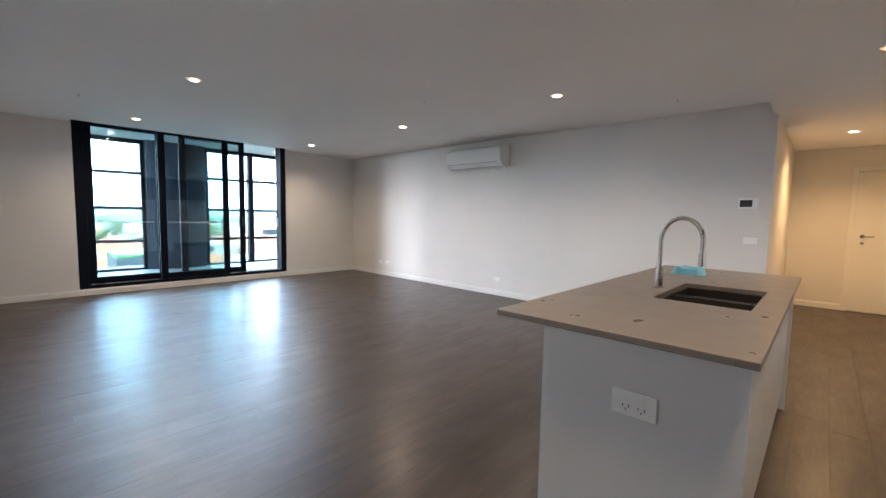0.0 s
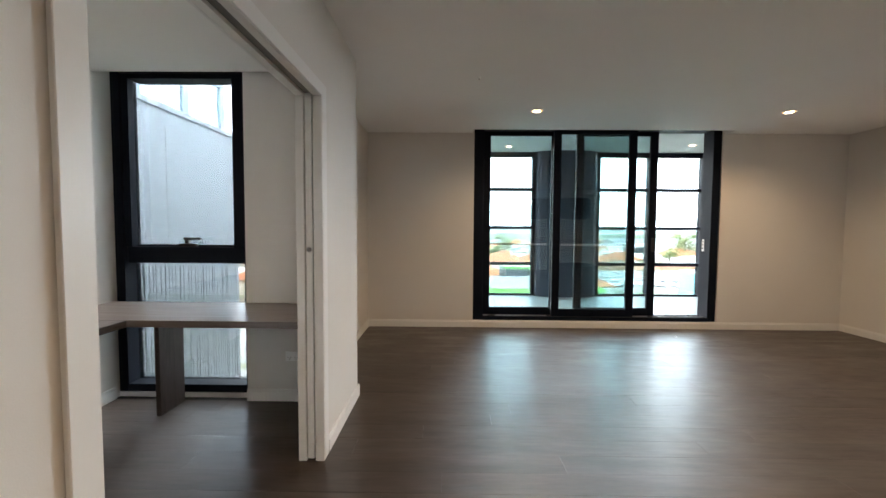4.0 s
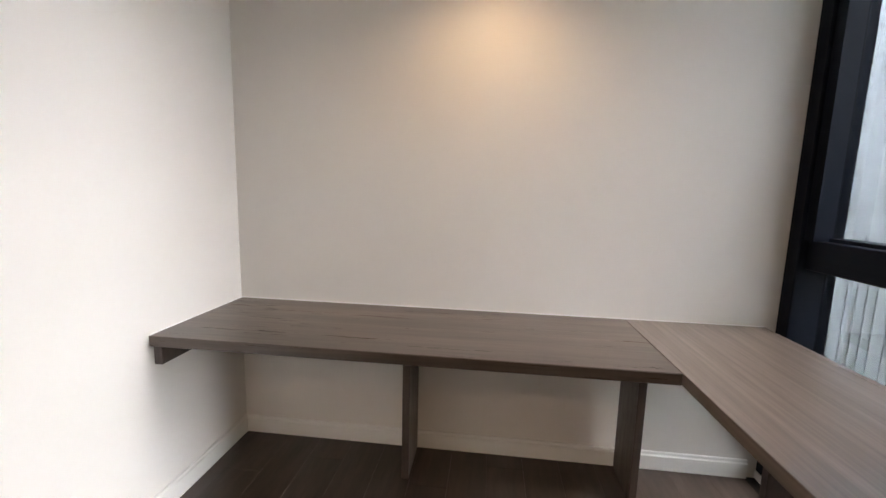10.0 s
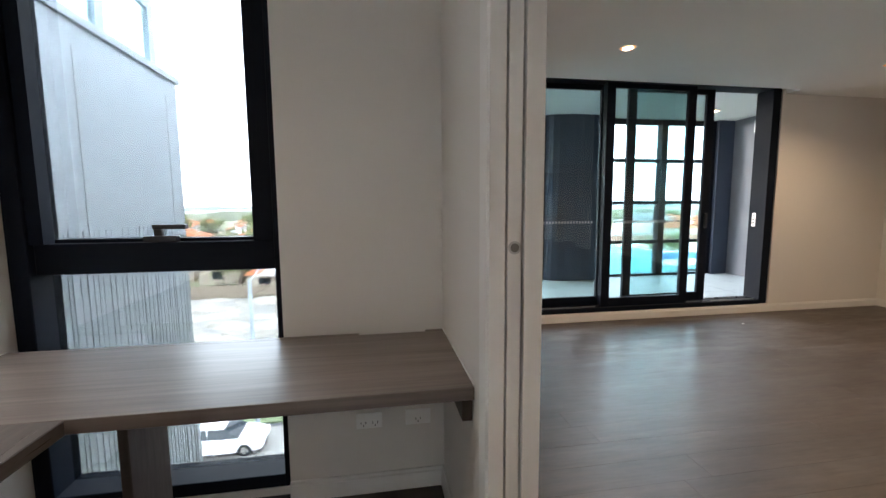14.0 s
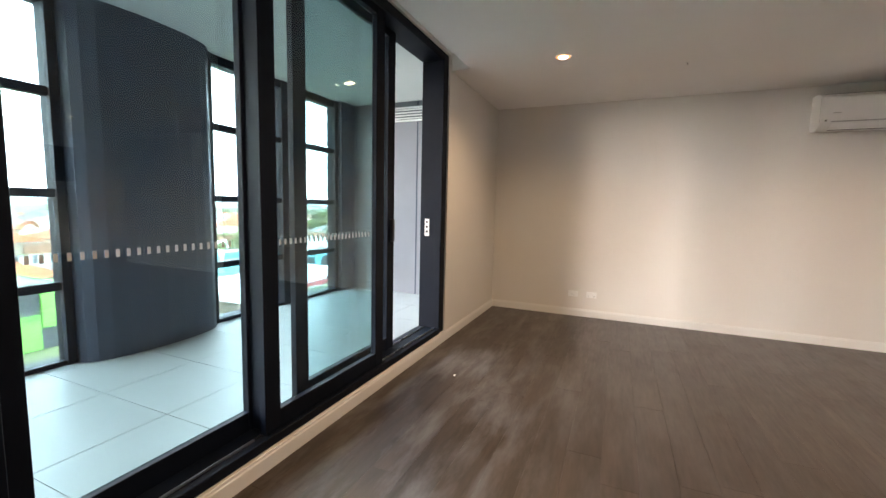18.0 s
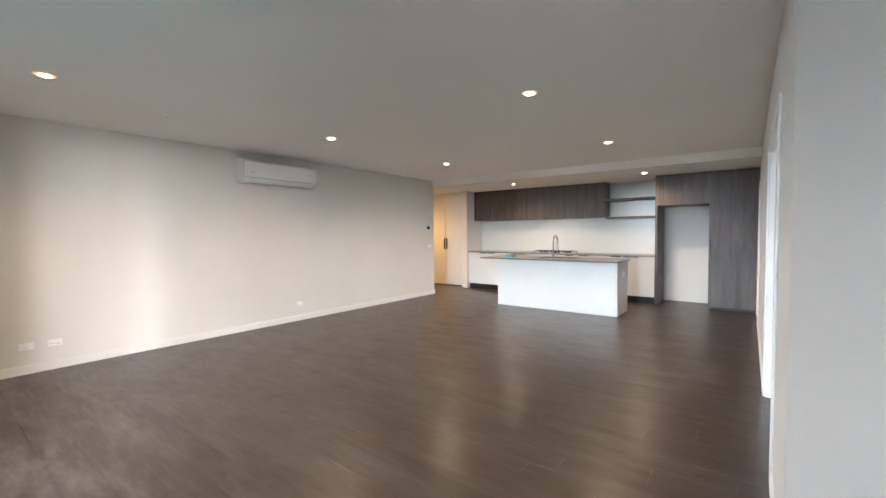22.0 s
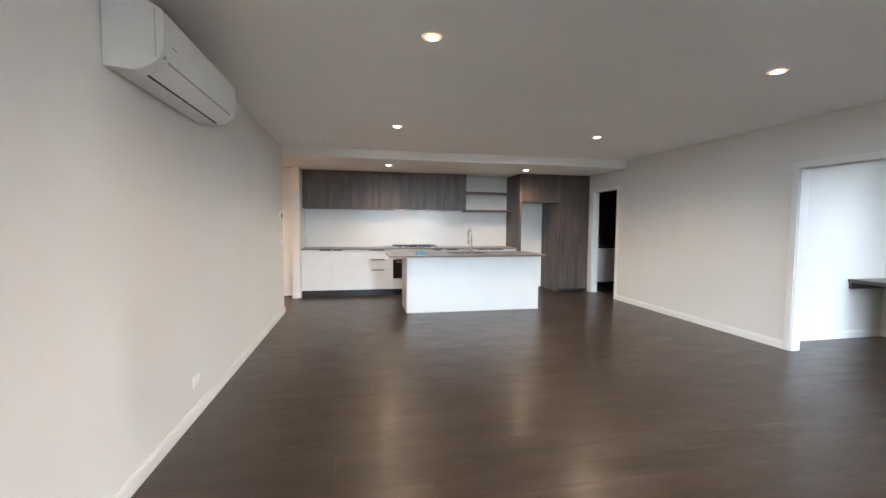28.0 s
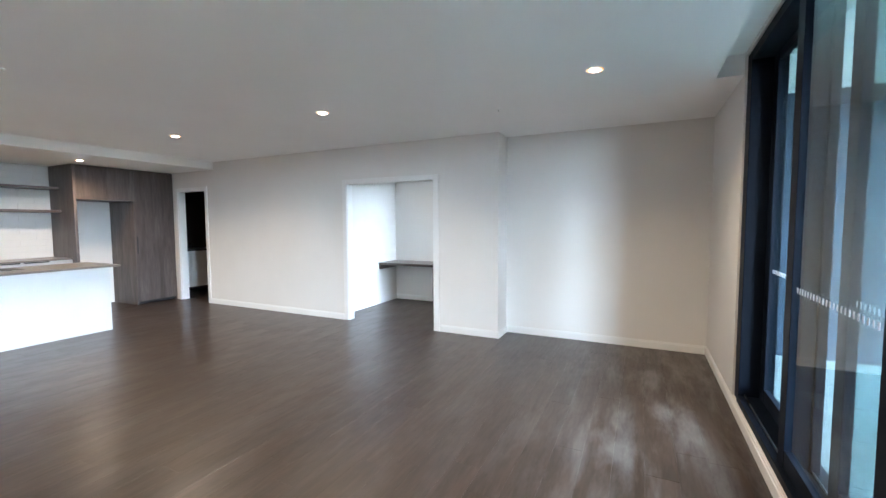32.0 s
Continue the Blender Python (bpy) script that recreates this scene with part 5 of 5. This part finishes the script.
for x in (28, 36, 45):
    for y in (38.5, 46.5):
        part("post", boxes((x, y, GZ, x + 0.3, y + 0.3, -7.901)), PLATE, cn)
part("shop_front", boxes((28.5, 45, GZ, 44.5, 47, -7.95)), BRICKM, cn)
part("red_bin", boxes((30.5, 40, GZ, 32.2, 41.2, GZ + 1.5)), REDP, cn)
vil = thing("modern_house", (66, 152, GZ), "white two-storey flat-roofed house with wide glazing", "house")
part("lower_storey", boxes((58, 147, GZ, 74, 159, GZ + 3.4)), WEATHER, vil)
part("upper_storey", boxes((62, 148, GZ + 3.41, 74, 158, GZ + 6.6)), WEATHER, vil)
part("glazing", boxes((63, 147.9, GZ + 4.0, 72, 147.995, GZ + 6.0)), WINDK, vil)
part("roof", boxes((61.5, 147.5, GZ + 6.61, 74.5, 158.5, GZ + 6.9)), WHITEP, vil)
part("glazing", boxes((59, 146.9, GZ + 0.8, 66, 146.995, GZ + 2.7)), WINDK, vil)
part("glazing", boxes((68, 146.9, GZ + 0.8, 73, 146.995, GZ + 2.7)), WINDK, vil)
wh = thing("warehouse", (98, 178, GZ), "long white warehouse with a low grey roof", "warehouse")
part("wall", boxes((70, 165, GZ, 128, 192, GZ + 5.5)), WHITEP, wh)
part("roof", extrude_profile([(164, GZ + 5.501), (193, GZ + 5.501), (178, GZ + 8.5)], "x", 69, 129), ROOFG, wh)
shed = thing("charcoal_shed", (12, 70, GZ), "charcoal shed with a green roof edge and a white sign", "shed")
part("wall", boxes((9.8, 66, GZ, 16.5, 74, -4.9)), CHARC, shed)
part("roof", boxes((9.7, 65.9, -4.899, 16.6, 74.1, -4.6)), GREENP, shed)
part("sign_board", boxes((10.8, 65.92, -8.4, 14.0, 65.99, -7.4)), WHITEP, shed)
bw = thing("brick_boundary_wall", (78, 126, GZ), "long red-brown brick boundary wall behind the car park", "wall")
part("wall", boxes((46, 125.8, GZ, 118, 126.2, GZ + 2.1)), plain("red_brown_brick", (0.36, 0.19, 0.12), 0.9, vary=0.2, scale=0.5, fine=8), bw)
part("coping", boxes((45.9, 125.7, GZ + 2.101, 118.1, 126.3, GZ + 2.2)), CONC, bw)
wf = thing("white_fence", (34, 108, GZ), "low white front fence with posts", "fence")
part("panel", boxes((20, 107.95, GZ + 0.2, 46, 108.05, GZ + 1.2)), WEATHER, wf)
for i in range(11):
    part("post", boxes((20 + i * 2.55, 107.8, GZ, 20.4 + i * 2.55, 108.2, GZ + 1.5)), CHARC, wf)
fn = thing("paling_fence", (-20, 62.4, GZ), "weathered timber paling fence round the vacant lot", "fence")
for i in range(46):
    part("paling", boxes((-32 + i * 0.5, 62.3, GZ, -32 + i * 0.5 + 0.47, 62.36, GZ + 1.75 + 0.05 * (i % 3))), FENCE, fn)
part("rail", boxes((-32, 62.361, GZ + 0.5, -9, 62.42, GZ + 0.6)), FENCE, fn)
pole = thing("power_pole", (-7.1, 26.6, GZ), "grey street light pole beside the road", "street lamp")
part("shaft", tube(bmesh.new(), (-7.1, 26.6, GZ + 0.1), (-7.1, 26.6, GZ + 8.5), 0.14, 0.09, n=12), PALEM, pole)
part("arm", tube(bmesh.new(), (-7.1, 26.6, GZ + 8.4), (-7.1, 28.6, GZ + 8.8), 0.05, 0.04, n=10), PALEM, pole)
part("lantern", boxes((-7.22, 28.5, GZ + 8.72, -6.98, 29.3, GZ + 8.86), bevel=0.03), PALEM, pole)

# far woods and hills, one uneven band each, aerial haze mixed into their colours
for dist, height, mat_, lab, wob in ((430, 8, plain("hazed_foliage", (0.33, 0.35, 0.27), 0.95, vary=0.3, scale=0.05, fine=0.3), "distant treed suburb", 3), (1300, 14, plain("hazed_hills", (0.40, 0.44, 0.46), 0.95), "low distant hills", 7)):
    hb = bmesh.new()
    prev = None
    for i in range(161):
        a = radians(-75 + i * 170 / 160)
        x, y = dist * math.sin(a), dist * math.cos(a)
        z = GZ + height + wob * noise.noise((i * 0.23, dist, 0)) + wob * 0.4 * noise.noise((i * 1.1, dist, 3))
        row_ = [hb.verts.new((x, y, GZ)), hb.verts.new((x, y, z)), hb.verts.new((x * 1.12, y * 1.12, z + height * 0.25)), hb.verts.new((x * 1.2, y * 1.2, GZ))]
        if prev:
            for k in range(3):
                hb.faces.new((prev[k], row_[k], row_[k + 1], prev[k + 1]))
        prev = row_
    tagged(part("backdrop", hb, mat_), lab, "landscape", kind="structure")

# ---- small pieces of floors and walls ----
def shared(name, bm, mat):
    me = bpy.data.meshes.new(name)
    bm.to_mesh(me)
    bm.free()
    me.materials.append(mat)
    return me


PLANKS = {}


def plank_mesh(length, width):
    key = (round(length, 3), round(width, 3))
    if key not in PLANKS:
        L, W, e = length - 0.0008, width - 0.0006, 0.0004
        v = [(e, e, 0), (L - e, e, 0), (L - e, W - e, 0), (e, W - e, 0), (0, 0, -e), (L, 0, -e), (L, W, -e), (0, W, -e), (0, 0, -0.011), (L, 0, -0.011), (L, W, -0.011), (0, W, -0.011)]
        f = [(0, 1, 2, 3)] + [(a, a + 4, (a + 1) % 4 + 4, (a + 1) % 4) for a in range(4)] + [(a + 4, a + 8, (a + 1) % 4 + 8, (a + 1) % 4 + 4) for a in range(4)]
        f = [tuple(reversed(q)) if i else q for i, q in enumerate(f)]
        me = bpy.data.meshes.new("plank")
        me.from_pydata(v, [], [tuple(reversed(q)) if i else q for i, q in enumerate(f)])
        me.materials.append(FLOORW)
        PLANKS[key] = me
    return PLANKS[key]


PW, PL = 0.176, 2.1
row_rng = random.Random(11)
y = KY
while y < FY - 0.001:
    w = min(PW, FY - y)
    c = y + w / 2
    xa = -1.83 if 3.02 < c < 5.62 else (-0.36 if c > 5.62 else (0.0 if c < -0.72 or c > 0.12 else -0.12))
    xb = 8.90 if -1.30 < c < 0.33 else AX
    x = xa - row_rng.uniform(0.1, PL - 0.1)
    while x < xb:
        a, b = max(x, xa), min(x + PL, xb)
        if b - a > 0.03:
            o = new("plank", plank_mesh(b - a, w))
            o.parent = FLOOR
            o.location = (a, y, 0)
            o.rotation_euler.x = radians(row_rng.gauss(0, 0.06))
        x += PL
    y += w

tm = {}
ys = [8.205, 8.77, 9.38, 9.99, 10.30]
xs = [-0.36, 0.30, 0.90, 1.50, 2.10, 2.70, 3.30, 3.90, 4.50, 5.10, 5.70]
for a, b in zip(xs, xs[1:]):
    for c, d in zip(ys, ys[1:]):
        k = (round(b - a, 3), round(d - c, 3))
        if k not in tm:
            tm[k] = shared("tile", boxes((0.002, 0.002, -0.008, k[0] - 0.002, k[1] - 0.002, 0), bevel=0.001), TILE)
        o = new("tile", tm[k])
        o.parent = BALF
        o.location = (a, c, BZ)

SPL = structure("splashback", boxes((1.545, KY + 0.0005, CT + 0.0005, 5.814, KY + 0.004, HK - 0.003)), PALEGROUT, "white glazed tile splashback behind the cooktop", "splashback")
st = {}
z = CT + 0.001
r = 0
while z < HK - 0.02:
    h = min(0.0985, HK - 0.003 - z)
    x = 1.546
    first = True
    while x < 5.8135:
        L = 0.40 if not (first and r % 2) else 0.20
        first = False
        b = min(x + L, 5.8135)
        k = (round(b - x, 3), round(h, 3))
        if k not in st:
            st[k] = shared("tile", boxes((0.0008, 0, 0.0008, k[0] - 0.0008, 0.006, k[1] - 0.0008), bevel=0.0008), SPLASH)
        o = new("tile", st[k])
        o.parent = SPL
        o.location = (x, KY + 0.0035, z)
        x = b
    z += h
    r += 1
